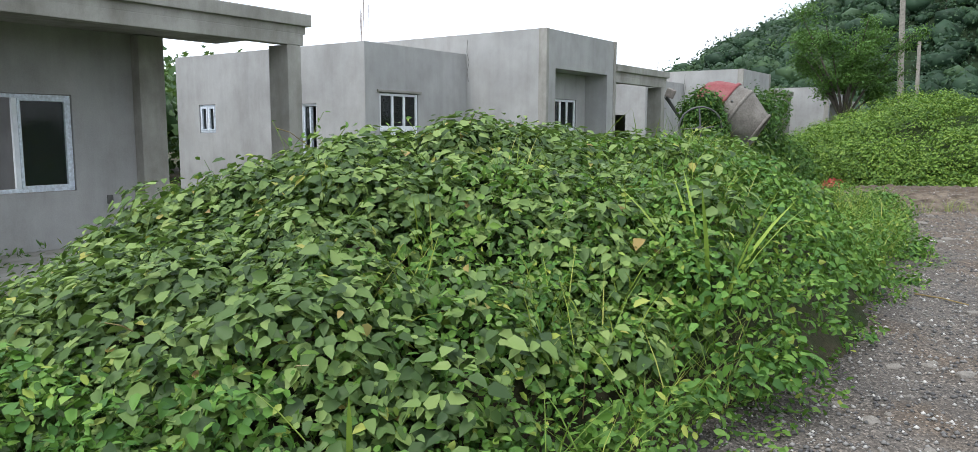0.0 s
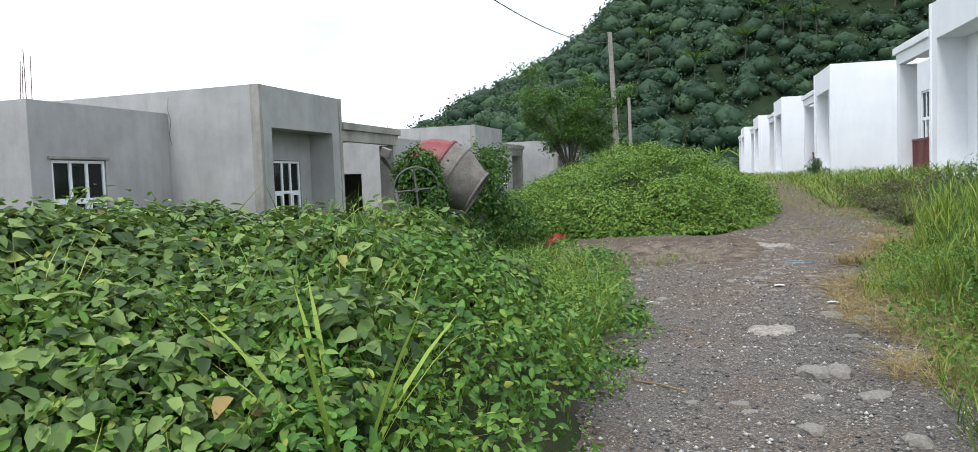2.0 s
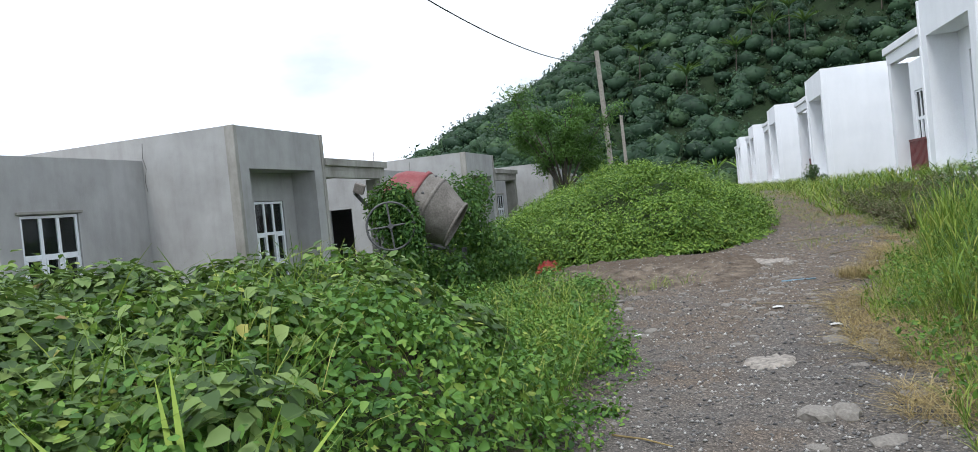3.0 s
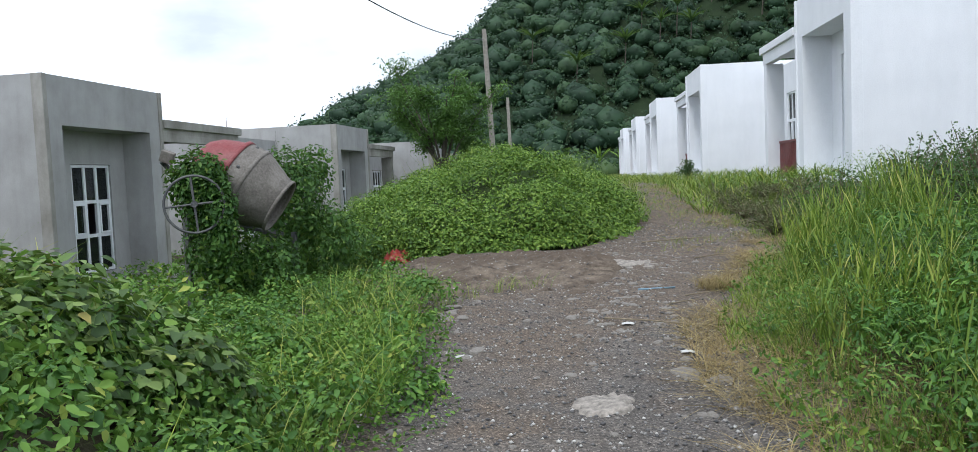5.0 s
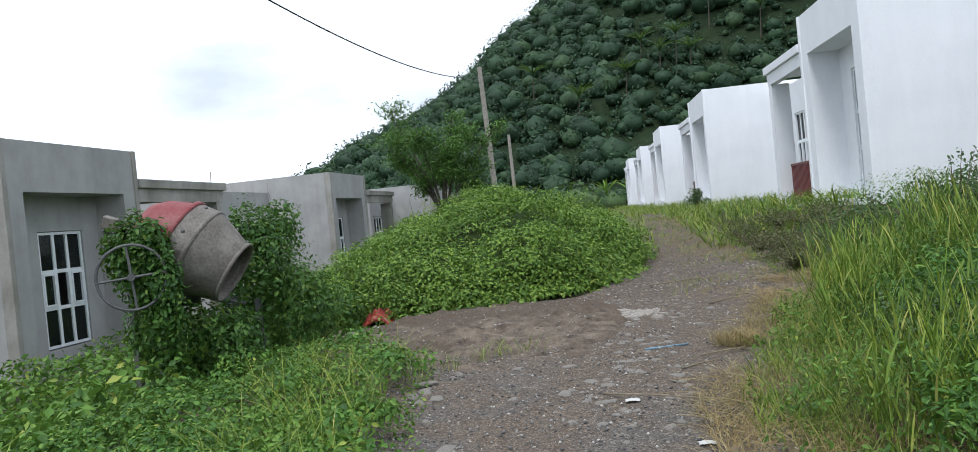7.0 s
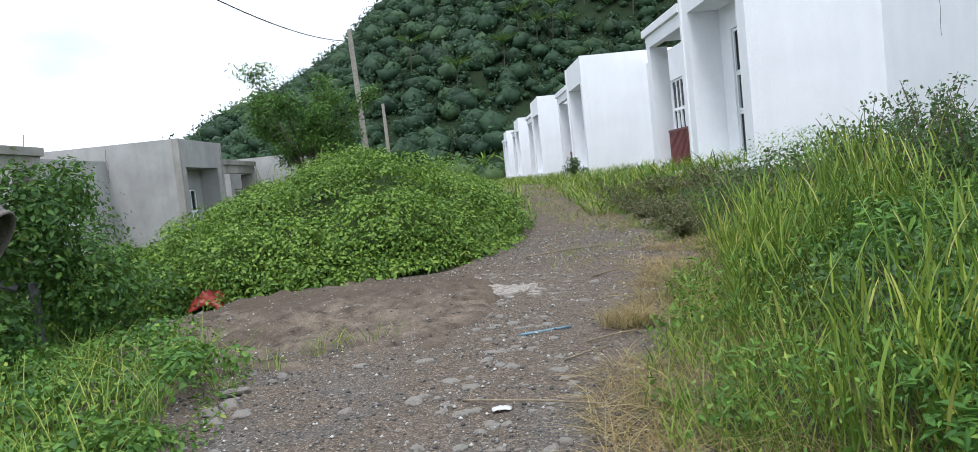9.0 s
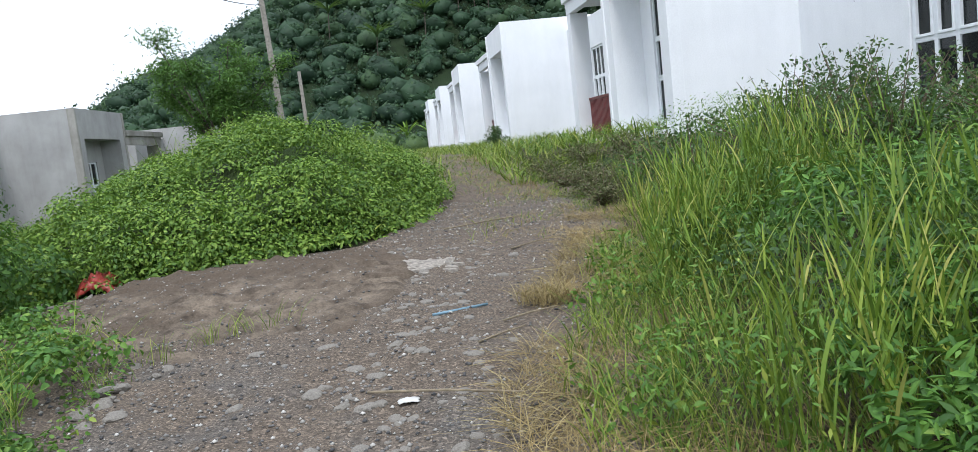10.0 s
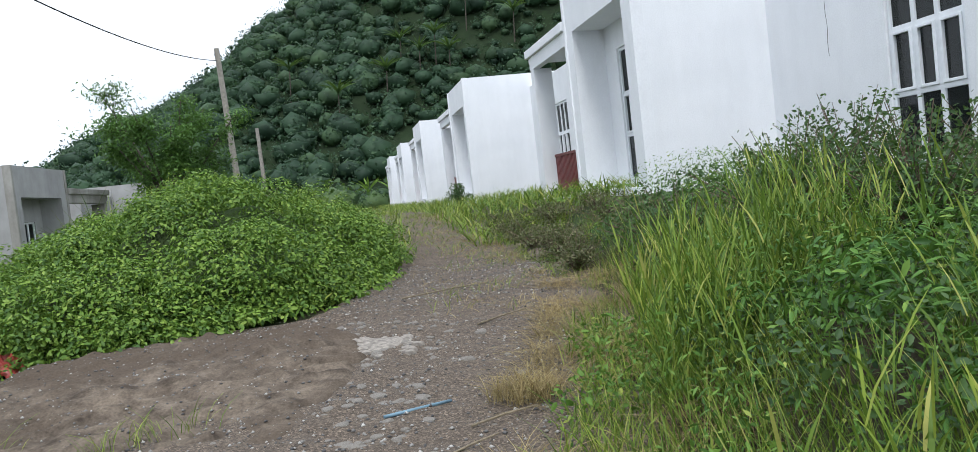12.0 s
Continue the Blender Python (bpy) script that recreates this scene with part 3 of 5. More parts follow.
def scatter_pebbles(name, n, parent, area=None, size=1.0):
    """Loose chippings too small to pick apart."""
    base = np.array([(1, 0, 0), (-0.9, 0.2, 0), (0.1, 0.9, 0), (-0.1, -1, 0), (0, 0.1, 0.7), (0.1, 0, -0.5)])
    tri = np.array([(0, 2, 4), (2, 1, 4), (1, 3, 4), (3, 0, 4), (2, 0, 5), (1, 2, 5), (3, 1, 5), (0, 3, 5)])
    y = 2.5 + 16 * rng.random(n) ** 1.3
    x = road_left(y) - 0.2 + rng.random(n) * (road_right(y) + 0.4 - road_left(y))
    if area:
        x, y = area[0] + (area[1] - area[0]) * rng.random(n), area[2] + (area[3] - area[2]) * rng.random(n)
    s = size * (0.004 + 0.014 * rng.random(n) ** 3)
    a = rng.random(n) * math.tau
    v = base[None] * s[:, None, None] * (0.8 + 0.4 * rng.random((n, 6, 1)))
    c, d = np.cos(a)[:, None], np.sin(a)[:, None]
    vx, vy = v[..., 0] * c - v[..., 1] * d, v[..., 0] * d + v[..., 1] * c
    z = sand_height(x, y) if area else ground_height(x, y) + 0.012 + rough(x, y)
    v = np.stack([vx + x[:, None], vy + y[:, None], v[..., 2] + z[:, None] + 0.2 * s[:, None]], -1)
    f = tri[None] + 6 * np.arange(n)[:, None, None]
    ob = from_arrays(name, v.reshape(-1, 3), f.reshape(-1, 3), PEBBLE, parent)
    return tagged(ob, kind="stuff")


def pebble_material():
    m, n, l, b = material("mixed_chippings", 0.9, spec=0.3)
    geo = n.new("ShaderNodeNewGeometry")
    l.new(ramp_of(n, l, geo.outputs["Random Per Island"], [(0.0, (0.07, 0.07, 0.072)), (0.5, (0.17, 0.165, 0.16)), (0.85, (0.33, 0.32, 0.30)), (1.0, (0.55, 0.53, 0.50))]), b.inputs["Base Color"])
    return m


PEBBLE = pebble_material()
scatter_pebbles("gravel", 26000, road)


# the spoil heaps and the pad of sand
heap_a = sheet("spoil_mound", np.linspace(-8.6, -0.45, 90), np.linspace(0.9, 8.4, 84), lambda x, y: ground_height(x, y) + heap_one(x, y) - 0.05 + 0.02 * (heap_one(x, y) > 0.02), SOIL)
tagged(heap_a, "waist-high spoil heap smothered in broad-leaved creeper", "heap")
heap_b = sheet("spoil_mound", np.linspace(-7.4, 0.95, 90), np.linspace(14.7, 25.6, 110), lambda x, y: ground_height(x, y) + heap_two(x, y) - 0.05 + 0.02 * (heap_two(x, y) > 0.02), GREEN_SOIL)
tagged(heap_b, "overgrown spoil heap beside the gravel track", "heap")


grit = np.random.default_rng(17)
waves = [(grit.uniform(0, math.tau), grit.uniform(0.055, 0.36), grit.uniform(0, math.tau)) for _ in range(22)]


def crumbs(x, y):
    """Trodden, crumbly relief."""
    z = 0 * x
    for a, w, o in waves:
        k = math.tau / w
        z = z + 0.012 * w * np.sin(k * (x * math.cos(a) + y * math.sin(a)) + o + 1.3 * np.sin(2.1 * x - 1.7 * y))
    return z


def tread(x, y):
    """Curved drag marks and kicked-up crusts."""
    bow = y - 12.1 - 0.34 * x + 0.10 * x * x
    marks = sum(k * np.exp(-((bow - o) / w) ** 2) for k, o, w in ((0.026, 0.0, 0.05), (-0.020, 0.10, 0.05), (0.030, 0.55, 0.06), (-0.018, 0.68, 0.06), (0.022, 1.1, 0.05), (0.018, 1.5, 0.06)))
    broken = 0.35 + 0.65 * smooth(-0.4, 0.5, np.sin(3.3 * x + 1.9 * y) + 0.6 * np.sin(8.1 * x - 2.0 * y))
    clods = 0.05 * np.clip(np.sin(13 * x + 3 * np.sin(7 * y)) * np.sin(15 * y + 2 * np.sin(9 * x)), 0, 1) * np.exp(-((x - 0.02) ** 2 / 0.10 + (y - 13.35) ** 2 / 0.12))
    return marks * broken + clods


def pad_shape(x, y):
    """The pad's body: a steep rounded lip by the track, thinning out on the near and weedy sides."""
    rx, ry = np.where(x < -1.0, 2.7, 1.58), np.where(y < 12.9, 2.05, 2.3)
    q = (np.abs(x + 1.0) / rx) ** 2.4 + (np.abs(y - 12.9) / ry) ** 2.4
    q = q + 0.05 * np.sin(5.3 * x + 2.0 * y) + 0.04 * np.sin(9.1 * y - 3.0 * x)
    lip = smooth(1.0, 0.84, q)
    soft = smooth(1.0, 0.1, q)
    side = smooth(-0.6, 0.25, x) * smooth(11.0, 11.7, y)
    return (0.03 + 0.055 * smooth(11.4, 12.9, y)) * (side * lip + (1 - side) * soft) + 0.035 * soft


def sand_height(x, y):
    h = pad_shape(x, y)
    dent = 0.075 * np.exp(-((x + 0.02) ** 2 + (y - 13.35) ** 2) / 0.07) + 0.05 * np.exp(-((x + 0.55) ** 2 / 0.16 + (y - 13.75) ** 2 / 0.03)) - 0.035 * np.exp(-((y - 12.75 - 0.25 * x) ** 2) / 0.012) - 0.03 * np.exp(-((y - 13.95 - 0.2 * x) ** 2) / 0.012) - 0.05 * np.exp(-((x - 0.16) ** 2 + (y - 13.2) ** 2) / 0.03)
    rut = 0.014 * np.sin(5 * x + 9 * y) * np.sin(3 * x - 4 * y) + 0.008 * np.sin(11 * x + 6 * y + 2 * np.sin(3 * y)) + 0.008 * np.sin(27 * y - 12 * x)
    return ground_height(x, y) - 0.03 + h * (1 + 0 * x) + smooth(0.01, 0.05, h) * (dent + rut + crumbs(x, y) + tread(x, y))


sand = sheet("sand_mound", np.linspace(-3.75, 0.62, 190), np.linspace(10.8, 15.2, 190), sand_height, SAND)
tagged(sand, "low pad of brown-grey building sand by the track", "sand heap")
scatter_pebbles("loose_grit", 2200, sand, (-2.9, 0.25, 11.4, 14.6), 0.9)


def slab_patch(name, label, cx, cy, w, d, n, seed, turn):
    """A cracked patch of lean concrete, broken into flat lumps."""
    r = np.random.default_rng(seed)
    patch = new(name)
    patch.matrix_basis = pose(cx, cy, on_road(cx, cy))
    cols = max(2, int(n ** 0.5 * 1.3))
    rows = max(2, n // cols)
    for a in range(cols):
        for b in range(rows):
            if r.random() < 0.16:
                continue
            px, py = (a + 0.5) / cols - 0.5 + r.uniform(-0.11, 0.11), (b + 0.5) / rows - 0.5 + r.uniform(-0.13, 0.13)
            if px * px + py * py > 0.27:
                continue
            bm = bmesh.new()
            k = 6
            sx, sy = w / cols * 0.53, d / rows * 0.56
            lo = [bm.verts.new((sx * math.cos(i * math.tau / k) * r.uniform(0.6, 1.25), sy * math.sin(i * math.tau / k) * r.uniform(0.6, 1.25), -0.02)) for i in range(k)]
            h = r.uniform(0.004, 0.014)
            hi = [bm.verts.new((v.co.x * 0.9, v.co.y * 0.9, h)) for v in lo]
            bm.faces.new(hi)
            for i in range(k):
                bm.faces.new((lo[i], lo[(i + 1) % k], hi[(i + 1) % k], hi[i]))
            ob = part("slab_piece", bm, BLOCK, patch)
            x, y = px * w, py * d
            c, s = math.cos(turn), math.sin(turn)
            ob.location = (x * c - y * s, x * s + y * c, on_road(cx + x * c - y * s, cy + x * s + y * c) - on_road(cx, cy))
            ob.rotation_euler = (0, 0, r.uniform(0, 1))
    return tagged(patch, label, "broken concrete")


slab_patch("broken_slab", "cracked pale concrete slab sunk in the gravel track", 0.66, 13.38, 0.66, 0.85, 26, 3, 0.3)


def worn_patch(name, label, cx, cy, w, d, seed):
    """A thin uneven skin of spilt concrete."""
    n = 26
    gx, gy = np.meshgrid(np.linspace(-0.6, 0.6, n), np.linspace(-0.6, 0.6, n))
    edge = 0.44 + 0.05 * np.sin(2 * np.arctan2(gy, gx) + seed) + 0.05 * np.sin(13 * gx + 2 * seed) * np.sin(11 * gy + seed) + 0.04 * np.sin(29 * gx - 17 * gy)
    up = smooth(0.10, -0.06, np.hypot(gx, gy) - edge)
    r = np.random.default_rng(seed)
    gz = (ground_height(cx + gx * w, cy + gy * d) + 0.012 + rough(cx + gx * w, cy + gy * d)) - 0.035 + up * (0.050 + 0.010 * r.random((n, n)))
    v = np.stack([cx + gx * w, cy + gy * d, gz], -1).reshape(-1, 3)
    i, j = np.meshgrid(np.arange(n - 1), np.arange(n - 1))
    a = (j * n + i).ravel()
    return tagged(from_arrays(name, v, np.stack([a, a + 1, a + n + 1, a + n], 1), BLOCK, smooth_shade=True), label, "concrete patch")


worn_patch("concrete_patch", "thin worn patch of pale concrete on the gravel", 0.46, 7.85, 0.42, 0.44, 5)
worn_patch("concrete_patch", "thin worn patch of pale concrete on the gravel", 0.70, 13.5, 0.52, 0.62, 8)


# ---------------------------------------------------------------- foliage
def unit(v):
    return v / np.maximum(np.linalg.norm(v, axis=-1, keepdims=True), 1e-9)


# outline of a leaf: along, across, up; folded along the midrib
HALVES = np.array([(0, 1, 2), (0, 2, 3), (0, 3, 4), (0, 4, 5)])
BROAD = (np.array([(0.45, 0, -0.07), (0, 0, 0), (0.16, 0.32, 0.06), (0.60, 0.27, 0.04), (1.0, 0, -0.16), (0.60, -0.27, 0.04), (0.16, -0.32, 0.06)]),
         np.array([(0, k, k % 6 + 1) for k in range(1, 7)]))
OVAL = (np.array([(0, 0, 0), (0.28, 0.25, 0.05), (0.68, 0.21, 0.01), (1.0, 0, -0.12), (0.68, -0.21, 0.01), (0.28, -0.25, 0.05)]), HALVES)
LANCE = (np.array([(0, 0, 0), (0.28, 0.14, 0.04), (0.66, 0.11, 0.0), (1.0, 0, -0.14), (0.66, -0.11, 0.0), (0.28, -0.14, 0.04)]), HALVES)
PETAL = (np.array([(0, 0, 0), (0.42, 0.27, 0.06), (1.0, 0, -0.12), (0.42, -0.27, 0.06)]), np.array([(0, 1, 2), (0, 2, 3)]))
SLIM = (np.array([(0, 0, 0), (0.45, 0.13, 0.02), (1.0, 0, -0.10), (0.45, -0.13, 0.02)]), np.array([(0, 1, 3), (1, 2, 3)]))
CLUMP = (np.array([(0, 0, 0), (0.2, 0.42, 0.10), (0.55, 0.20, 0.02), (0.75, 0.46, -0.05), (1.0, 0.0, -0.12), (0.7, -0.42, 0.0), (0.5, -0.18, 0.06), (0.18, -0.45, 0.02)]),
         np.array([(0, 1, 2), (2, 3, 4), (0, 2, 6), (2, 4, 6), (4, 5, 6), (0, 6, 7)]))


def leaf_arrays(P, N, size, shape, tilt=0.6, droop=0.5, gen=rng):
    """Vertices and triangles of leaves at the points P, facing about along N, tips hanging a little."""
    n = len(P)
    N = unit(N + tilt * gen.normal(size=(n, 3)))
    A = gen.normal(size=(n, 3)) + np.array([0, 0, -droop])
    A = unit(A - (A * N).sum(1, keepdims=True) * N)
    B = np.cross(N, A)
    T, F = shape
    size = np.asarray(size)[:, None, None]
    V = P[:, None] + size * (T[None, :, 0:1] * A[:, None] + T[None, :, 1:2] * B[:, None] + T[None, :, 2:3] * N[:, None])
    return V.reshape(-1, 3), (F[None] + len(T) * np.arange(n)[:, None, None]).reshape(-1, 3)


def normals_of(fn, x, y, e=0.08):
    dx = (fn(x + e, y) - fn(x - e, y)) / (2 * e)
    dy = (fn(x, y + e) - fn(x, y - e)) / (2 * e)
    return unit(np.stack([-dx, -dy, np.ones_like(dx)], -1))


def patchy(x, y, s=1.0, o=0.0):
    """A soft field of clumps, 0 to 1."""
    v = np.sin(1.7 * s * x + 0.6 * s * y + o) + np.sin(2.3 * s * y - 1.1 * s * x + 2 * o) + np.sin(3.9 * s * x + 2.9 * s * y + 3 * o) * 0.7
    return 0.5 + v / 5.4


def cover(n, x0, x1, y0, y1, keep, fn=surface, lift=(0.0, 0.16), clump=0.0, scale=1.0):
    """Random points on the land, where keep(x, y) is true, raised a little and out along the normal."""
    x, y = rng.uniform(x0, x1, n), rng.uniform(y0, y1, n)
    ok = keep(x, y)
    x, y = x[ok], y[ok]
    N = normals_of(fn, x, y)
    h = lift[0] + (lift[1] - lift[0]) * rng.random(len(x)) ** 0.7 + clump * (patchy(x, y, scale) - 0.3)
    P = np.stack([x, y, fn(x, y)], -1) + N * h[:, None]
    return P, N


def foliage(name, P, N, size, shape, mat, parent=None, tilt=0.6, droop=0.5, label="", category="plants"):
    V, F = leaf_arrays(P, N, size, shape, tilt, droop)
    ob = from_arrays(name, V, F, mat, parent)
    if parent is None:
        tagged(ob, label, category)
    return tagged(ob, kind="stuff")


def tufts(name, C, r, per, size, shape, mat, parent=None, tilt=0.22, droop=0.8, up=0.45, flat=0.75, label="", category="plants"):
    """Leaves in rounded tufts: each tuft a small dome of leaves that turn outwards and up, with dark gaps between tufts."""
    n = len(C)
    d = rng.normal(size=(n, per, 3))
    d[..., 2] = np.abs(d[..., 2]) * 1.1 - 0.25
    d = unit(d)
    P = C[:, None] + d * (r[:, None] * (0.70 + 0.34 * rng.random((n, per))))[..., None] * np.array([1, 1, flat])
    N = (0.62 * d + np.array([0, 0, up])).reshape(-1, 3)
    P = P.reshape(-1, 3)
    s = size[0] + (size[1] - size[0]) * rng.random(len(P)) ** 1.4
    return foliage(name, P, N, s, shape, mat, parent, tilt, droop, label, category)


def blade_arrays(base, lean, length, width, bend, levels=4):
    """Grass blades: strips that rise from base, lean and bend over."""
    n = len(base)
    side = unit(np.cross(lean, np.array([0, 0, 1.0])) + 0.3 * rng.normal(size=(n, 3)))
    V = []
    for k in range(levels):
        t = k / (levels - 1)
        mid = base + np.array([0, 0, 1.0]) * (length * t * (1 - 0.35 * bend * t))[:, None] + lean * (length * (0.25 * t + bend * t * t))[:, None]
        w = (width * (0.55 + 0.9 * t) * (1 - t) ** 0.6 + 0.0006)[:, None]
        V += [mid - side * w, mid + side * w]
    V = np.stack(V, 1)
    q = np.array([(2 * k, 2 * k + 1, 2 * k + 3, 2 * k + 2) for k in range(levels - 1)])
    return V.reshape(-1, 3), (q[None] + 2 * levels * np.arange(n)[:, None, None]).reshape(-1, 4)


def grass(name, x, y, length, width, bend, mat, parent=None, fn=surface, label="", category="grass", raise_by=0.0, heading=None):
    n = len(x)
    a = rng.random(n) * math.tau if heading is None else heading + rng.normal(size=n) * 1.3
    lean = np.stack([np.cos(a), np.sin(a), np.zeros(n)], -1)
    base = np.stack([x, y, fn(x, y) - 0.02 + raise_by], -1)
    V, F = blade_arrays(base, lean, length, width, bend)
    ob = from_arrays(name, V, F, mat, parent)
    if parent is None:
        tagged(ob, label, category)
    return tagged(ob, kind="stuff")


VINE = leafy("creeper_leaves", [(0.0, (0.028, 0.058, 0.020)), (0.45, (0.090, 0.156, 0.047)), (0.8, (0.185, 0.275, 0.085)), (0.975, (0.22, 0.30, 0.10)), (0.99, (0.40, 0.42, 0.10)), (1.0, (0.24, 0.15, 0.07))])
WEED = leafy("bright_weed_leaves", [(0.0, (0.042, 0.105, 0.022)), (0.5, (0.095, 0.205, 0.036)), (0.9, (0.165, 0.290, 0.056)), (1.0, (0.33, 0.37, 0.08))])
MOUND = leafy("heap_creeper_leaves", [(0.0, (0.040, 0.095, 0.020)), (0.5, (0.128, 0.235, 0.038)), (0.94, (0.215, 0.325, 0.058)), (1.0, (0.26, 0.36, 0.08))])
LUSH = leafy("lush_weed_leaves", [(0.0, (0.032, 0.092, 0.022)), (0.5, (0.070, 0.172, 0.034)), (0.93, (0.125, 0.262, 0.050)), (1.0, (0.22, 0.34, 0.07))])
SHRUB = leafy("dark_shrub_leaves", [(0.0, (0.026, 0.062, 0.026)), (0.6, (0.052, 0.105, 0.038)), (1.0, (0.095, 0.16, 0.06))])
DRY_SHRUB = leafy("dry_grey_green_leaves", [(0.0, (0.075, 0.085, 0.045)), (0.6, (0.125, 0.135, 0.070)), (1.0, (0.20, 0.18, 0.11))])
BLADE = leafy("tall_grass_blades", [(0.0, (0.066, 0.120, 0.020)), (0.5, (0.145, 0.232, 0.034)), (0.85, (0.265, 0.330, 0.058)), (1.0, (0.40, 0.385, 0.125))])
REED = leafy("bright_reed_blades", [(0.0, (0.20, 0.32, 0.05)), (1.0, (0.34, 0.44, 0.09))])
STRAW = leafy("dry_straw", [(0.0, (0.17, 0.125, 0.06)), (0.6, (0.32, 0.245, 0.12)), (1.0, (0.46, 0.39, 0.22))], 0.8, (0.4, 0.33, 0.15), 0.2)
# hill leaves: the bluish haze of distance is mixed into their green
FOREST = leafy("haze_tinted_forest_leaves", [(0.0, (0.024, 0.054, 0.032)), (0.6, (0.035, 0.076, 0.041)), (1.0, (0.056, 0.104, 0.048))], 0.6, (0.06, 0.12, 0.03), 0.2, patch=0.30, low=(0.45, 0.50, 0.48), high=(1.5, 1.5, 1.25))
TWIG = simple("brown_twig_bark", (0.13, 0.095, 0.065), 0.9, vary=0.4, scale=30)
BARK = simple("grey_brown_bark", (0.075, 0.065, 0.05), 0.95, vary=0.35, scale=14, bump_by=0.5)

# creeper over the near heap: broad leaves, the nearest ones singly
on_one = lambda x, y: (heap_one(x, y) > 0.06) & (x < -1.45 + 0.25 * np.sin(2.1 * y) + 0.35 * smooth(4.5, 2.5, y))
C, CN = cover(3300, -7.8, -0.6, 0.9, 8.3, lambda x, y: on_one(x, y) & (rng.random(len(x)) < 0.5 + 0.5 * smooth(-6.4, -4.8, x)), lift=(-0.02, 0.12), clump=0.26, scale=2.0)
r = rng.uniform(0.11, 0.25, len(C))
d = unit(np.abs(rng.normal(size=(len(C), 50, 3))) * np.where(rng.random((len(C), 50, 3)) < 0.5, -1, 1) * np.array([1, 1, 0]) + np.abs(rng.normal(size=(len(C), 50, 1))) * np.array([0, 0, 1.0]) - np.array([0, 0, 0.25]))
P = (C[:, None] + d * (r[:, None] * (0.70 + 0.36 * rng.random((len(C), 50))))[..., None] * np.array([1, 1, 0.8])).reshape(-1, 3)
N = (0.5 * d + 0.25 * CN[:, None] + np.array([0, 0, 0.35])).reshape(-1, 3)
size = 0.038 + 0.060 * rng.random(len(P)) ** 1.5
near = np.flatnonzero((P[:, 0] > -2.3) & (P[:, 0] < -1.2) & (P[:, 1] > 2.2) & (P[:, 1] < 3.6))[:300]
rest = np.setdiff1d(np.arange(len(P)), near)
foliage("creeper", P[rest], N[rest], size[rest], BROAD, VINE, heap_a, tilt=0.20, droop=1.0)
for k in near:
    V, F = leaf_arrays(P[k:k + 1] - P[k], N[k:k + 1], size[k:k + 1], BROAD, 0.20, 1.0)
    leaf = from_arrays("leaf", V, F, VINE, heap_a)
    leaf.location = P[k]

# weeds along its foot and over the low ground to the mixer
def low_left(x, y):
    return (x < road_left(y) + 0.10 * np.sin(4.1 * y) + 0.12 * np.sin(9.7 * y)) & (x > -7.5) & ((y < 13.0) | (x < -3.4))


C, N = cover(5200, -7.6, 0.2, 1.0, 14.5, lambda x, y: low_left(x, y) & ((x > -1.75) | (heap_one(x, y) < 0.3)) & ((x > -3.8) | (rng.random(len(x)) < 0.5)), lift=(0.0, 0.14), clump=0.34, scale=1.5)
half = rng.random(len(C)) < 0.55
tufts("weeds", C[half], rng.uniform(0.07, 0.19, half.sum()), 36, (0.026, 0.060), OVAL, WEED, tilt=0.35, label="low bright green weeds beside the gravel track")
tufts("creeping_vine", C[~half], rng.uniform(0.08, 0.20, (~half).sum()), 36, (0.030, 0.066), BROAD, LUSH, tilt=0.3, label="dark green creeping vine beside the gravel track")
n = 4200
y = rng.uniform(2.0, 12.0, n)
x = road_left(y) - 0.05 - 1.5 * rng.random(n) ** 1.3
keep = (patchy(x, y, 2.3, 1.0) > 0.52) & ~((y > 11.6) & (x > -3.6))
x, y = x[keep], y[keep]
grass("grass", x, y, 0.16 + 0.30 * rng.random(len(x)), 0.0022 + 0.002 * rng.random(len(x)), 0.2 + 0.7 * rng.random(len(x)), BLADE, raise_by=0.12, label="tufts of yellow-green grass among the weeds")
P, N = cover(27000, -2.3, -0.45, 0.9, 9.5, lambda x, y: (x < road_left(y) + 0.05 * np.sin(6 * y)) & (heap_one(x, y) < 0.95), lift=(0.0, 0.24), clump=0.20, scale=2.0)
foliage("verge_weeds", P, N, 0.026 + 0.040 * rng.random(len(P)) ** 1.5, OVAL, WEED, tilt=0.8, label="dense small-leaved weeds at the foot of the heap")
# thin ground cover creeping onto the gravel
P, N = cover(9000, -1.4, 0.0, 1.0, 11.5, lambda x, y: (np.abs(x - road_left(y) - 0.12) < 0.28 * patchy(x, y, 2.2)), fn=ground_height, lift=(0.02, 0.06))
foliage("creeping_weed", P, N, 0.02 + 0.03 * rng.random(len(P)), OVAL, WEED, tilt=0.6, label="thin runners of weed creeping over gravel")

# loose runners and dry stalks over the heap
stalks = bmesh.new()
for k in range(36):
    x, y = rng.uniform(-5.2, -1.1), rng.uniform(1.6, 6.8)
    if heap_one(x, y) < 0.1:
        continue
    z = float(surface(x, y)) + 0.04
    a = rng.random() * math.tau
    L = rng.uniform(0.25, 0.6)
    pts = [(x + math.cos(a) * L * t * 0.6, y + math.sin(a) * L * t * 0.6, z + L * (0.75 * t - 0.35 * t * t)) for t in (0, 0.35, 0.7, 1.0)]
    tube(stalks, pts, 0.0025, 4)
tagged(part("stalk", stalks, STRAW, heap_a), kind="stuff")

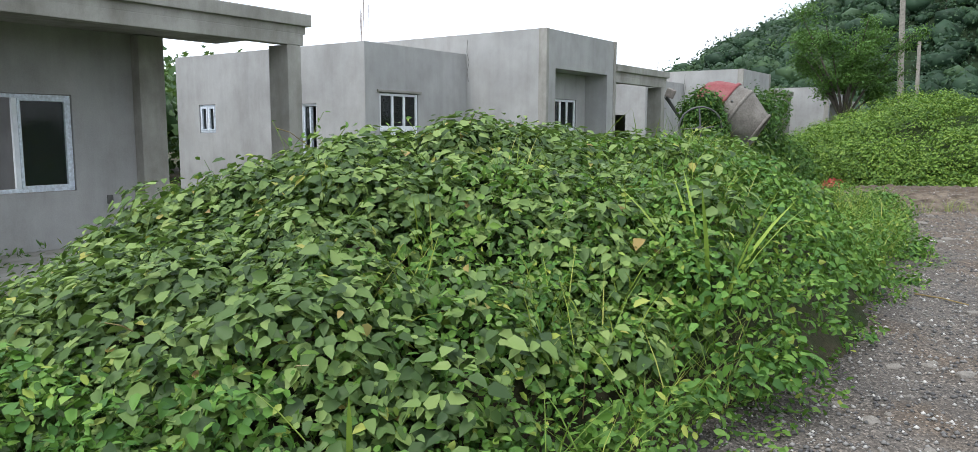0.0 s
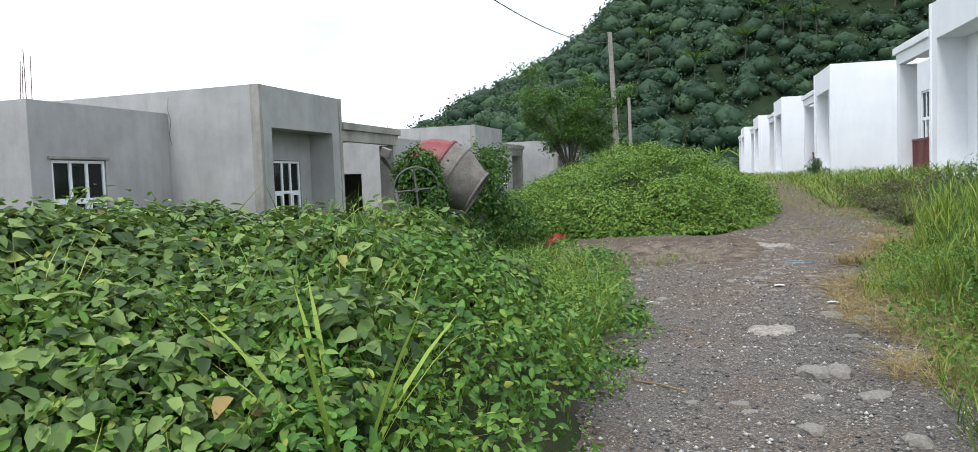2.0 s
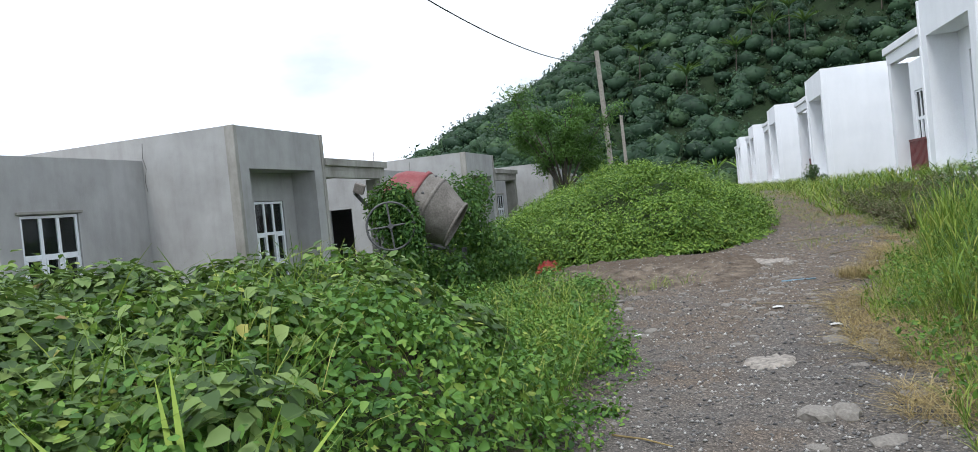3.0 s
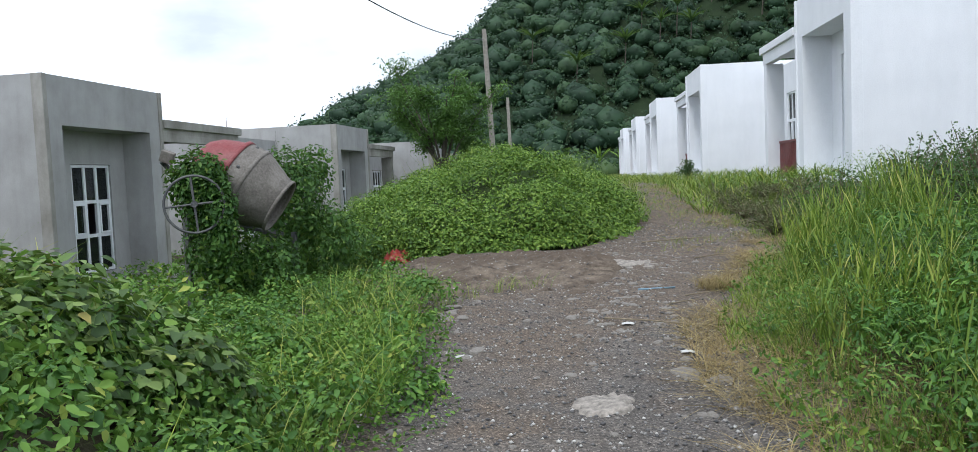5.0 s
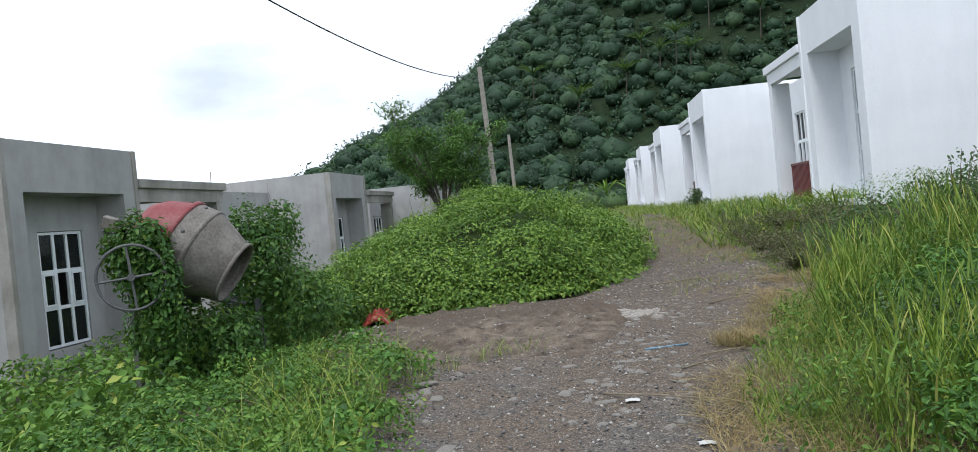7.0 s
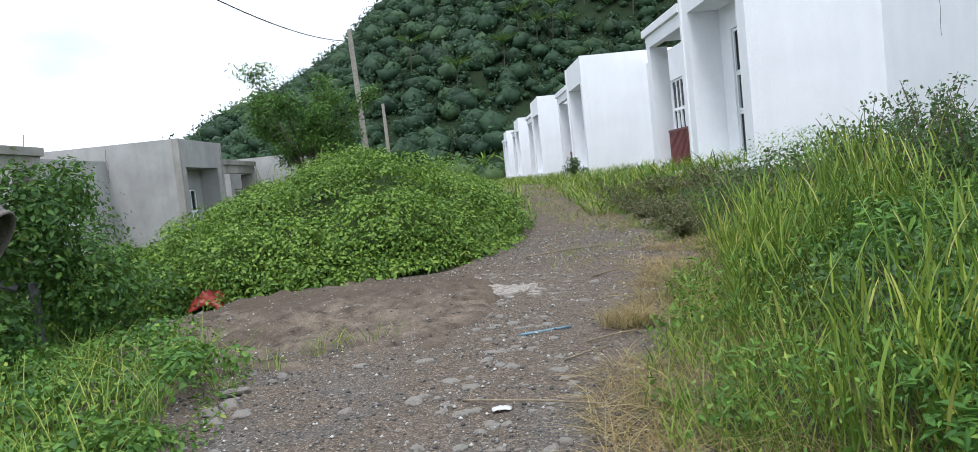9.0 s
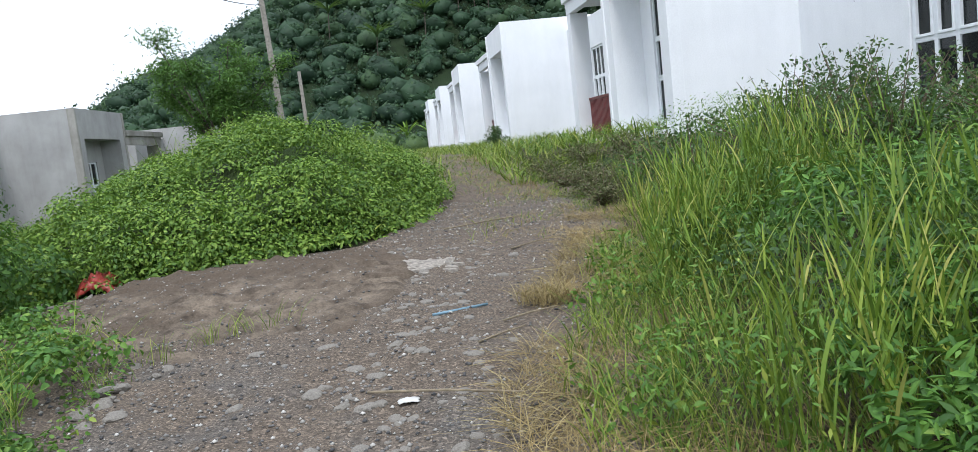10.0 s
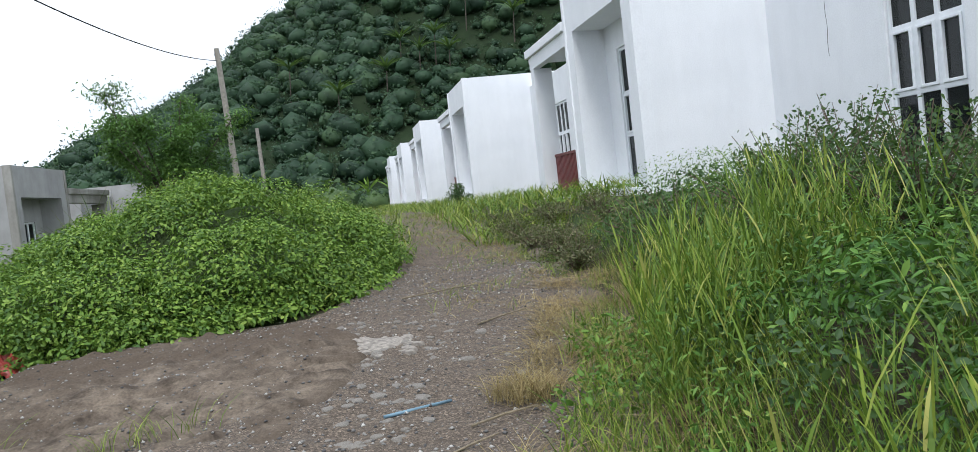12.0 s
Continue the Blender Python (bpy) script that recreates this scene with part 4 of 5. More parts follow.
# young shoots that stand up out of the creeper
bm = bmesh.new()
SP, SN = [], []
for k in range(110):
    x, y = rng.uniform(-5.6, -1.3), rng.uniform(1.8, 7.4)
    if heap_one(x, y) < 0.25:
        continue
    z = float(surface(x, y)) + 0.08
    a, L = rng.random() * math.tau, rng.uniform(0.16, 0.40)
    pts = [(x + math.cos(a) * L * 0.45 * t * t, y + math.sin(a) * L * 0.45 * t * t, z + L * t) for t in (0, 0.4, 0.75, 1.0)]
    tube(bm, pts, 0.0022, 4)
    for t in (0.55, 0.75, 0.9, 1.0):
        SP.append((x + math.cos(a) * L * 0.45 * t * t + rng.normal() * 0.012, y + math.sin(a) * L * 0.45 * t * t + rng.normal() * 0.012, z + L * t))
        SN.append((rng.normal() * 0.5, rng.normal() * 0.5, 0.8))
tagged(part("shoot_stem", bm, BLADE, heap_a), kind="stuff")
SP, SN = np.array(SP), np.array(SN)
foliage("shoot_leaf", SP, SN, 0.025 + 0.035 * rng.random(len(SP)), OVAL, WEED, heap_a, tilt=0.6, droop=0.3)

# the stiff bright grass plant that stands at the foot of the heap
def reed_clump(x, y, n, tall, label):
    plant = new("reed_grass")
    z = float(surface(x, y))
    plant.matrix_basis = pose(x, y, z)
    for k in range(n):
        a = rng.random() * math.tau
        lean = np.array([[math.cos(a), math.sin(a), 0]])
        V, F = blade_arrays(np.array([[0.02 * math.cos(a), 0.02 * math.sin(a), -0.02]]), lean, np.array([tall * rng.uniform(0.6, 1.0)]), np.array([0.017]), np.array([rng.uniform(0.05, 0.45)]), 6)
        from_arrays("blade", V, F, REED, plant)
    return tagged(plant, label, "grass")


reed_clump(-1.02, 3.6, 9, 0.85, "stiff yellow-green reed grass at the foot of the heap")
reed_clump(-1.62, 1.75, 8, 0.62, "bright tuft of broad grass in the creeper")

# creeper over the far heap
C, N = cover(3700, -7.3, 1.0, 14.6, 25.4, lambda x, y: (heap_two(x, y) > 0.03) & ((y < 20.5) | (rng.random(len(x)) < 0.4)), lift=(-0.04, 0.12), clump=0.50, scale=1.7)
tufts("creeper", C, rng.uniform(0.12, 0.32, len(C)), 56, (0.036, 0.078), PETAL, MOUND, heap_b, tilt=0.25, droop=0.9)


# its steep near foot, hung with leaves down to the ground
n = 1500
a = rng.uniform(math.pi, math.tau, n)
k = rng.uniform(0.93, 1.03, n)
x, y = -1.9 + np.where(np.cos(a) < 0, 5.4, 2.62) * np.cos(a) * k, 19.0 + 4.2 * np.sin(a) * k
C = np.stack([x, y, ground_height(x, y) + 0.04 + (1.04 - k) * 4.6 * rng.random(n)], -1)
tufts("creeper", C, rng.uniform(0.08, 0.17, n), 28, (0.036, 0.074), PETAL, MOUND, heap_b, tilt=0.3, droop=0.9)


def foot_two(x, y):
    wide = lump(x, y, -1.9, 19.0, 5.7, 2.95, 4.55, 6.8, 1.0, 1.0)
    return (wide > 0) & (heap_two(x, y) < 0.55)


C, N = cover(1500, -7.0, 1.1, 14.2, 22, foot_two, lift=(0.0, 0.06), clump=0.12, scale=1.7)
tufts("creeper", C, rng.uniform(0.10, 0.20, len(C)), 26, (0.045, 0.085), OVAL, MOUND, heap_b, tilt=0.3, droop=0.9)
n = 1500
x, y = rng.uniform(-4.5, 0.6, n), rng.uniform(15.2, 22, n)
keep = (patchy(x, y, 1.1, 2.0) > 0.55) & (y > 18.0)
x, y = x[keep], y[keep]
grass("grass", x, y, 0.40 + 0.38 * rng.random(len(x)), np.full(len(x), 0.005), 0.15 + 0.5 * rng.random(len(x)), BLADE, heap_b)

# low growth between the heaps and the unpainted houses
P, N = cover(30000, -9.3, -3.4, 7.5, 34, lambda x, y: (heap_one(x, y) < 0.05) & (heap_two(x, y) < 0.05), lift=(0.0, 0.45), clump=0.35, scale=0.9)
foliage("undergrowth", P, N, 0.07 + 0.07 * rng.random(len(P)), PETAL, WEED, tilt=0.8, label="rank green undergrowth before the unfinished houses")

# thin rough growth over the rest of the open ground
P, N = cover(70000, -24, 16, -9, 34, lambda x, y: ((x < road_left(y) - 0.3) | (x > road_right(y) + 0.9)) & (heap_one(x, y) < 0.02) & (heap_two(x, y) < 0.02) & (patchy(x, y, 0.6) > 0.38), fn=ground_height, lift=(0.0, 0.16), clump=0.1)
foliage("ground_cover", P, N, 0.07 + 0.12 * rng.random(len(P)), SLIM, WEED, tilt=0.9, label="thin rough green growth on open ground")

# right-hand bank: tall grass, weeds under it, straw at its foot
def bank_x(y, lo, hi, n):
    return road_right(y) + lo + (hi - lo) * rng.random(n)


n = 31000
y = 3.2 + 18.5 * rng.random(n) ** 1.25
x = road_right(y) + 0.15 + 2.9 * rng.random(n) ** 1.1
keep = ((x < road_right(y) + 0.75) | (rng.random(n) < 0.25 + 0.75 * smooth(7.4, 8.8, y))) & (patchy(x, y, 1.4) > 0.36) & (x < 4.4) & ((x < road_right(y) + 1.25) | (y < 9.5))
x, y = x[keep], y[keep]
tall = (0.20 + 0.42 * rng.random(len(x)) ** 1.6) * (1 - 0.5 * smooth(11.5, 14.5, y)) * (0.45 + 0.75 * smooth(0.1, 1.3, x - road_right(y)))
grass("tall_grass", x, y, tall, 0.0014 + 0.0028 * rng.random(len(x)) ** 2, 0.06 + 0.34 * rng.random(len(x)), BLADE, label="tall yellow-green grass on the bank beside the track", heading=2.6)
# canes with leaves in two rows, like young reed
n = 1700
y = 4.6 + 8 * rng.random(n) ** 0.9
x = road_right(y) + 0.55 + (2.4 - 0.10 * y) * rng.random(n)
keep = (patchy(x, y, 1.1, 0.7) > 0.5) & (rng.random(n) < 0.3 + 0.7 * smooth(6.8, 8.6, y))
x, y = x[keep], y[keep]
n = len(x)
hgt = 0.34 + 0.44 * rng.random(n)
dirs = 2.6 + rng.normal(size=n) * 1.3
bases, leans, lens = [], [], []
for k in range(9):
    t = 0.15 + 0.85 * k / 8
    a = dirs + (k % 2) * math.pi + rng.normal(size=n) * 0.5
    bases.append(np.stack([x + np.cos(dirs) * 0.28 * hgt * t * t, y + np.sin(dirs) * 0.28 * hgt * t * t, surface(x, y) + hgt * t], -1))
    leans.append(np.stack([np.cos(a), np.sin(a), np.zeros(n)], -1))
    lens.append(0.11 + 0.13 * rng.random(n))
V, F = blade_arrays(np.concatenate(bases), np.concatenate(leans), np.concatenate(lens), 0.0035 + 0.0050 * rng.random(9 * n), 0.05 + 0.30 * rng.random(9 * n))
canes = from_arrays("cane_grass", V, F, BLADE)
tagged(canes, "leafy cane grass rising from the bank", "grass", kind="stuff")

P, N = cover(66000, 1.2, 5.2, 3.0, 17, lambda x, y: (x > road_right(y) + 0.45 + 0.25 * np.sin(3.3 * y)) & ((y < 11) | (x > road_right(y) + 0.9)) & (rng.random(len(x)) < 1.2 - 0.035 * y), lift=(0.0, 0.46), clump=0.35, scale=1.2)
foliage("bank_weeds", P, N, 0.028 + 0.038 * rng.random(len(P)) ** 1.4, SLIM, WEED, tilt=0.8, label="dense green weeds under the tall grass")
C, N = cover(3900, 1.4, 5.0, 3.0, 11.5, lambda x, y: (x > road_right(y) + 0.50 + 0.6 * smooth(7.2, 8.4, y) + 0.3 * np.sin(2.1 * y)) & (patchy(x, y, 1.2, 2.2) > 0.34) & (rng.random(len(x)) < 1 - 0.60 * smooth(7.4, 8.6, y)), lift=(0.04, 0.36), clump=0.30, scale=1.3)
tufts("broad_weeds", C, rng.uniform(0.08, 0.22, len(C)), 32, (0.04, 0.095), LANCE, LUSH, tilt=0.35, droop=0.6, label="clumps of lance-leaved dark green weeds on the bank")

P, N = cover(15000, 0.8, 3.4, 2.6, 12.5, lambda x, y: (x > road_right(y) - 0.05 + 0.22 * patchy(x, y, 2.6)) & (x < road_right(y) + 0.9) & (patchy(x, y, 1.9, 0.4) > 0.36), lift=(0.0, 0.16), clump=0.10, scale=2.0)
foliage("edge_weeds", P, N, 0.022 + 0.035 * rng.random(len(P)) ** 1.4, OVAL, WEED, tilt=0.8, label="small green weeds along the edge of the gravel")
n = 3800
y = 3.0 + 10 * rng.random(n)
x = road_right(y) + 0.02 + 0.6 * rng.random(n)
keep = patchy(x, y, 2.1, 1.9) > 0.45
x, y = x[keep], y[keep]
grass("edge_grass", x, y, 0.10 + 0.20 * rng.random(len(x)), 0.0025 + 0.003 * rng.random(len(x)), 0.2 + 0.5 * rng.random(len(x)), BLADE, label="short green grass along the edge of the gravel")
n = 19000
y = 5.6 + 10 * rng.random(n) ** 1.3
x = road_right(y) - 0.22 + 1.15 * rng.random(n) ** 1.3
keep = patchy(x, y, 1.7, 1.4) > 0.40
x, y = x[keep], y[keep]
grass("dry_grass", x, y, 0.07 + 0.19 * rng.random(len(x)) ** 1.5, 0.0010 + 0.0010 * rng.random(len(x)), 0.6 + 1.3 * rng.random(len(x)), STRAW, label="flattened dry straw along the edge of the gravel")


P, N = cover(20000, 2.3, 5.6, 8.5, 16.5, lambda x, y: x > road_right(y) + 0.75, lift=(0.0, 0.36), clump=0.30, scale=1.4)
foliage("bank_undergrowth", P, N, 0.026 + 0.03 * rng.random(len(P)), OVAL, SHRUB, tilt=0.8, label="dark green undergrowth between shrubs on the bank")

# shrubs with thin arching twigs before the painted house
def shrub(x, y, tall, spread, n_twigs, n_leaf, label, mat=SHRUB, leaf=(0.022, 0.03)):
    plant = new("shrub")
    z = float(surface(x, y))
    plant.matrix_basis = pose(x, y, z)
    bm = bmesh.new()
    pts, nor = [], []
    for k in range(n_twigs):
        a = rng.random() * math.tau
        r = spread * rng.uniform(0.15, 1.0)
        h = tall * rng.uniform(0.55, 1.0) * (1 - 0.35 * (r / spread) ** 2)
        path = [Vector((math.cos(a) * r * t ** 1.4, math.sin(a) * r * t ** 1.4, h * (1.15 * t - 0.15 * t * t))) for t in np.linspace(0, 1, 6)]
        for p, q, w in zip(path, path[1:], (0.008, 0.007, 0.005, 0.004, 0.003)):
            rod(bm, p, q, w, w * 0.8, 4, False)
        for _ in range(n_leaf):
            t = rng.uniform(0.18, 1.0) ** 0.8
            i = min(4, int(t * 5))
            c = path[i].lerp(path[i + 1], t * 5 - i)
            pts.append(np.array(c) + rng.normal(size=3) * 0.055 * (1.2 - 0.7 * t))
            nor.append((math.cos(a) * 0.4, math.sin(a) * 0.4, 0.8))
    tagged(part("twig", bm, TWIG, plant), kind="stuff")
    P = np.array(pts)
    V, F = leaf_arrays(P, np.array(nor), leaf[0] + leaf[1] * rng.random(len(P)), OVAL, 0.8, 0.4)
    tagged(from_arrays("leaves", V, F, mat, plant), kind="stuff")
    return tagged(plant, label, "shrub", "shrubs before the white house")


for x, y, t, s in ((3.2, 13.2, 0.95, 0.75), (3.7, 12.4, 1.05, 0.8), (4.1, 11.6, 1.0, 0.8), (4.5, 12.9, 1.1, 0.8), (4.9, 11.2, 1.05, 0.9), (3.5, 14.4, 0.75, 0.7), (4.6, 10.0, 0.85, 0.8), (3.9, 9.4, 0.7, 0.7), (5.3, 12.3, 1.0, 0.9)):
    shrub(x, y, t, s, 64, 46, "dark small-leaved shrub with thin arching twigs")
for x, y, t, s in ((3.0, 16.2, 0.5, 0.7), (3.1, 17.6, 0.55, 0.7), (2.95, 19.0, 0.5, 0.7), (3.7, 16.0, 0.6, 0.7), (3.9, 18.2, 0.5, 0.7), (2.9, 20.6, 0.4, 0.6), (3.6, 20.2, 0.45, 0.6), (3.1, 22.3, 0.35, 0.6)):
    shrub(x, y, t, s, 46, 30, "low grey-green shrub along the edge of the track", mat=DRY_SHRUB, leaf=(0.025, 0.03))
shrub(3.15, 33.0, 0.9, 0.5, 30, 40, "small dark bush by a white wall", leaf=(0.05, 0.05))

# brown straw and thin grass trodden into the track beyond the sand
n = 5200
y = 14.2 + 16 * rng.random(n)
side = rng.random(n)
x = road_right(y) + 0.1 - (0.2 + 1.5 * rng.random(n)) * side
keep = patchy(x, y, 1.5, 3.1) > 0.42
x, y = x[keep], y[keep]
grass("trodden_straw", x, y, 0.05 + 0.11 * rng.random(len(x)), np.full(len(x), 0.003), 0.5 + 1.0 * rng.random(len(x)), STRAW, label="brown trodden straw on the edge of the track")
n = 2600
y = 14.2 + 16 * rng.random(n)
x = road_right(y) + 0.2 - 1.6 * rng.random(n) ** 1.8
keep = patchy(x, y, 1.3, 0.6) > 0.45
x, y = x[keep], y[keep]
grass("sparse_grass", x, y, 0.07 + 0.14 * rng.random(len(x)), np.full(len(x), 0.004), 0.3 + 0.7 * rng.random(len(x)), BLADE, label="sparse short grass creeping over the gravel track")

# rough grass round the track further on
n = 9000
y = 20 + 62 * rng.random(n) ** 1.5
x = np.where(rng.random(n) < 0.6, road_right(y) - 0.3 + 3.0 * rng.random(n), road_left(y) + 0.4 - 5.0 * rng.random(n))
keep = (x > road_right(y) - 0.2) | (heap_two(x, y) < 0.02)
x, y = x[keep], y[keep]
grass("rough_grass", x, y, 0.18 + 0.35 * rng.random(len(x)), 0.008 + 0.012 * rng.random(len(x)), 0.3 + 0.6 * rng.random(len(x)), BLADE, label="rough green grass beside the far track")
n = 3000
y = 23 + 50 * rng.random(n) ** 1.3
x = road_left(y) + (road_right(y) - road_left(y)) * rng.random(n)
keep = patchy(x, y, 0.8) > 0.5
x, y = x[keep], y[keep]
grass("track_grass", x, y, 0.08 + 0.14 * rng.random(len(x)), np.full(len(x), 0.008), 0.3 + 0.6 * rng.random(len(x)), BLADE, label="short yellow-green grass growing on the track")


# ---------------------------------------------------------------- wooded hill
def hill_height(x, y):
    ridge = np.interp(x, [-260, -110, -86, -79, -72, -64, -56, -47, -35, -23, -16, 20, 70, 160, 300], [-2, -2, 1, 8, 12, 17, 22, 28, 35.5, 44.5, 49, 70, 93, 107, 93])
    foot = 100 + 10 * np.sin(0.03 * x)
    up = smooth(foot - 6, 205, y)
    lump_ = 2.2 * np.sin(0.11 * x + 0.05 * y) * np.sin(0.07 * y - 0.04 * x)
    return 0.5 + ridge * up * (1 - 0.35 * smooth(205, 320, y)) + lump_ * up - 2.0 * (1 - up)


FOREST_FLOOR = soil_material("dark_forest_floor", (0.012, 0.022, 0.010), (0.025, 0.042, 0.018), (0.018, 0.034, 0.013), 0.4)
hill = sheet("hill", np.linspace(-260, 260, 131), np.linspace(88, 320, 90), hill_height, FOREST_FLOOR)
tagged(hill, kind="structure")


def forest(name, n, x0, x1, y0, y1, r0, r1, per, mat, seed, fn, label):
    """Tree crowns on a slope: domes of many leafy clumps, each of its own size."""
    g = np.random.default_rng(seed)
    x, y = g.uniform(x0, x1, n), g.uniform(y0, y1, n)
    r = r0 + (r1 - r0) * g.random(n) ** 1.6
    C = np.stack([x, y, fn(x, y) + 0.50 * r], -1)
    # a lumpy inner dome for each crown
    bm = bmesh.new()
    bmesh.ops.create_icosphere(bm, subdivisions=1, radius=1.0)
    B = np.array([v.co[:] for v in bm.verts])
    BF = np.array([[v.index for v in f.verts] for f in bm.faces])
    bm.free()
    def lumpy(d, o):
        return 0.90 + 0.26 * np.sin(3.6 * d[..., 0] + o) * np.sin(3.3 * d[..., 2] + 2 * o) + 0.17 * np.sin(6.3 * d[..., 2] + 5.1 * d[..., 0] + 3 * o)
    o = g.random(n)[:, None] * 20
    D = np.repeat(B[None], n, 0)
    V1 = C[:, None] + D * (r[:, None] * 0.70 * lumpy(D, o))[..., None] * np.array([1.15, 1.1, 0.85])
    F1 = (BF[None] + len(B) * np.arange(n)[:, None, None]).reshape(-1, 3)
    d = g.normal(size=(n, per, 3))
    d[..., 1] = -np.abs(d[..., 1]) + 0.45
    d = unit(d + np.array([0, 0, 0.35]))
    P = C[:, None] + d * (r[:, None] * (0.62 + 0.46 * g.random((n, per)) ** 0.6) * lumpy(d, o))[..., None] * np.array([1.15, 1.1, 0.9])
    V2, F2 = leaf_arrays(P.reshape(-1, 3), d.reshape(-1, 3) + np.array([0, 0, 0.25]), (0.12 + 0.14 * np.repeat(r, per) * (0.4 + 0.8 * g.random(n * per))), CLUMP, 0.60, 0.7, g)
    ob = from_arrays(name, np.concatenate([V1.reshape(-1, 3), V2]), np.concatenate([F1, F2 + n * len(B)]), mat)
    return tagged(ob, label, "forest", kind="stuff")


forest("forest", 3100, -88, 46, 97, 210, 1.0, 3.4, 50, FOREST, 11, hill_height, "dense dark green forest on a steep hillside")
forest("ridge_trees", 260, -110, 50, 196, 212, 1.2, 3.4, 70, FOREST, 12, hill_height, "uneven line of trees along the ridge")
forest("hill_foot_bushes", 300, -60, 40, 84, 102, 0.9, 2.2, 46, SHRUB, 13, lambda x, y: np.maximum(hill_height(x, y), 0.8), "bushes at the foot of the wooded hill")


def palm(x, y, tall, fronds, label):
    """A slender palm whose fronds show among the forest crowns."""
    tree = new("palm_tree")
    z = float(hill_height(x, y))
    tree.matrix_basis = pose(x, y, z)
    bm = bmesh.new()
    rod(bm, (0, 0, -0.5), (0.4, 0.1, tall), 0.14, 0.08, 7)
    part("trunk", bm, BARK, tree)
    B, Ln, L, Wd = [], [], [], []
    for k in range(fronds):
        a = k * math.tau / fronds + rng.uniform(-0.2, 0.2)
        B.append((0.4, 0.1, tall))
        Ln.append((math.cos(a), math.sin(a), 0))
        L.append(rng.uniform(2.2, 3.2))
        Wd.append(0.24)
    V, F = blade_arrays(np.array(B), np.array(Ln), np.array(L), np.array(Wd), np.full(fronds, 1.0), 7)
    from_arrays("fronds", V, F, SHRUB, tree)
    return tagged(tree, label, "palm", "palms on the hill")


for x, y, t in ((8, 140, 5.5), (11, 142, 6.5), (2, 136, 5.5), (-6, 132, 5), (18, 150, 6), (26, 146, 5.5), (-14, 140, 5.5), (13, 139, 5.5), (5, 143, 6)):
    palm(x, y, t, 19, "slender palm tree among dark forest crowns")


def banana(x, y, tall):
    plant = new("banana_plant")
    plant.matrix_basis = pose(x, y, float(max(hill_height(x, y), ground_height(x, y))) - 0.1)
    bm = bmesh.new()
    rod(bm, (0, 0, 0), (0, 0, tall * 0.5), 0.11, 0.07, 8)
    part("stem", bm, WEED, plant)
    for k in range(8):
        a = k * 2.4
        V, F = blade_arrays(np.array([[0, 0, tall * 0.45]]), np.array([[math.cos(a), math.sin(a), 0]]), np.array([tall * 0.62]), np.array([0.20]), np.array([rng.uniform(0.25, 0.8)]), 6)
        from_arrays("leaf", V, F, MOUND, plant)
    return tagged(plant, "banana plant with broad green leaves below the hill", "banana plant", "banana plants")


for x, y, t in ((-3.5, 88, 3.2), (-1.5, 90, 3.6), (-6, 91, 3.4), (-9, 86, 3.0), (1.0, 92, 3.4), (-12, 90, 3.2), (-4.8, 85, 2.6)):
    banana(x, y, t)


def feathery_tree(x, y, tall, label):
    """A small open tree: tapered trunk, forking limbs, fine leaves in loose drooping sprays."""
    tree = new("tree")
    z = float(ground_height(x, y))
    tree.matrix_basis = pose(x, y, z)
    bm = bmesh.new()
    rod(bm, (0, 0, -0.2), (0.15, 0, tall * 0.28), 0.17, 0.12, 9)
    tips = []
    for k in range(11):
        a = k * 2.4 + rng.uniform(-0.3, 0.3)
        r = tall * rng.uniform(0.18, 0.36)
        h = tall * rng.uniform(0.48, 0.86) if k != 5 else tall * 0.93
        if k == 5:
            a, r = math.pi, tall * 0.27
        pts = [Vector((0.15 + math.cos(a) * r * t, math.sin(a) * r * t, tall * 0.28 + (h - tall * 0.28) * t ** 0.8)) for t in (0, 0.3, 0.65, 1)]
        for p, q, w in zip(pts, pts[1:], (0.08, 0.05, 0.03)):
            rod(bm, p, q, w, w * 0.65, 6)
        for j in range(8):
            b = pts[1].lerp(pts[3], rng.uniform(0.1, 1.0))
            e = b + Vector((rng.normal() * 0.45, rng.normal() * 0.45, rng.uniform(0.0, 0.5)))
            rod(bm, b, e, 0.016, 0.006, 4)
            tips.append((b, e, 0.55 if k == 5 else 1.0))
    part("trunk", bm, BARK, tree)
    P = []
    for b, e, k in tips:
        for _ in range(int(260 * k)):
            p = b.lerp(e, rng.uniform(0.2, 1.25))
            P.append((p.x + rng.normal() * 0.22, p.y + rng.normal() * 0.22, p.z + rng.normal() * 0.16))
    P = np.array(P)
    V, F = leaf_arrays(P, np.tile((0, 0, 1.0), (len(P), 1)), 0.12 + 0.14 * rng.random(len(P)), SLIM, 0.5, 1.2)
    tagged(from_arrays("crown", V, F, TREE_LEAF, tree), kind="stuff")
    return tagged(tree, label, "tree")


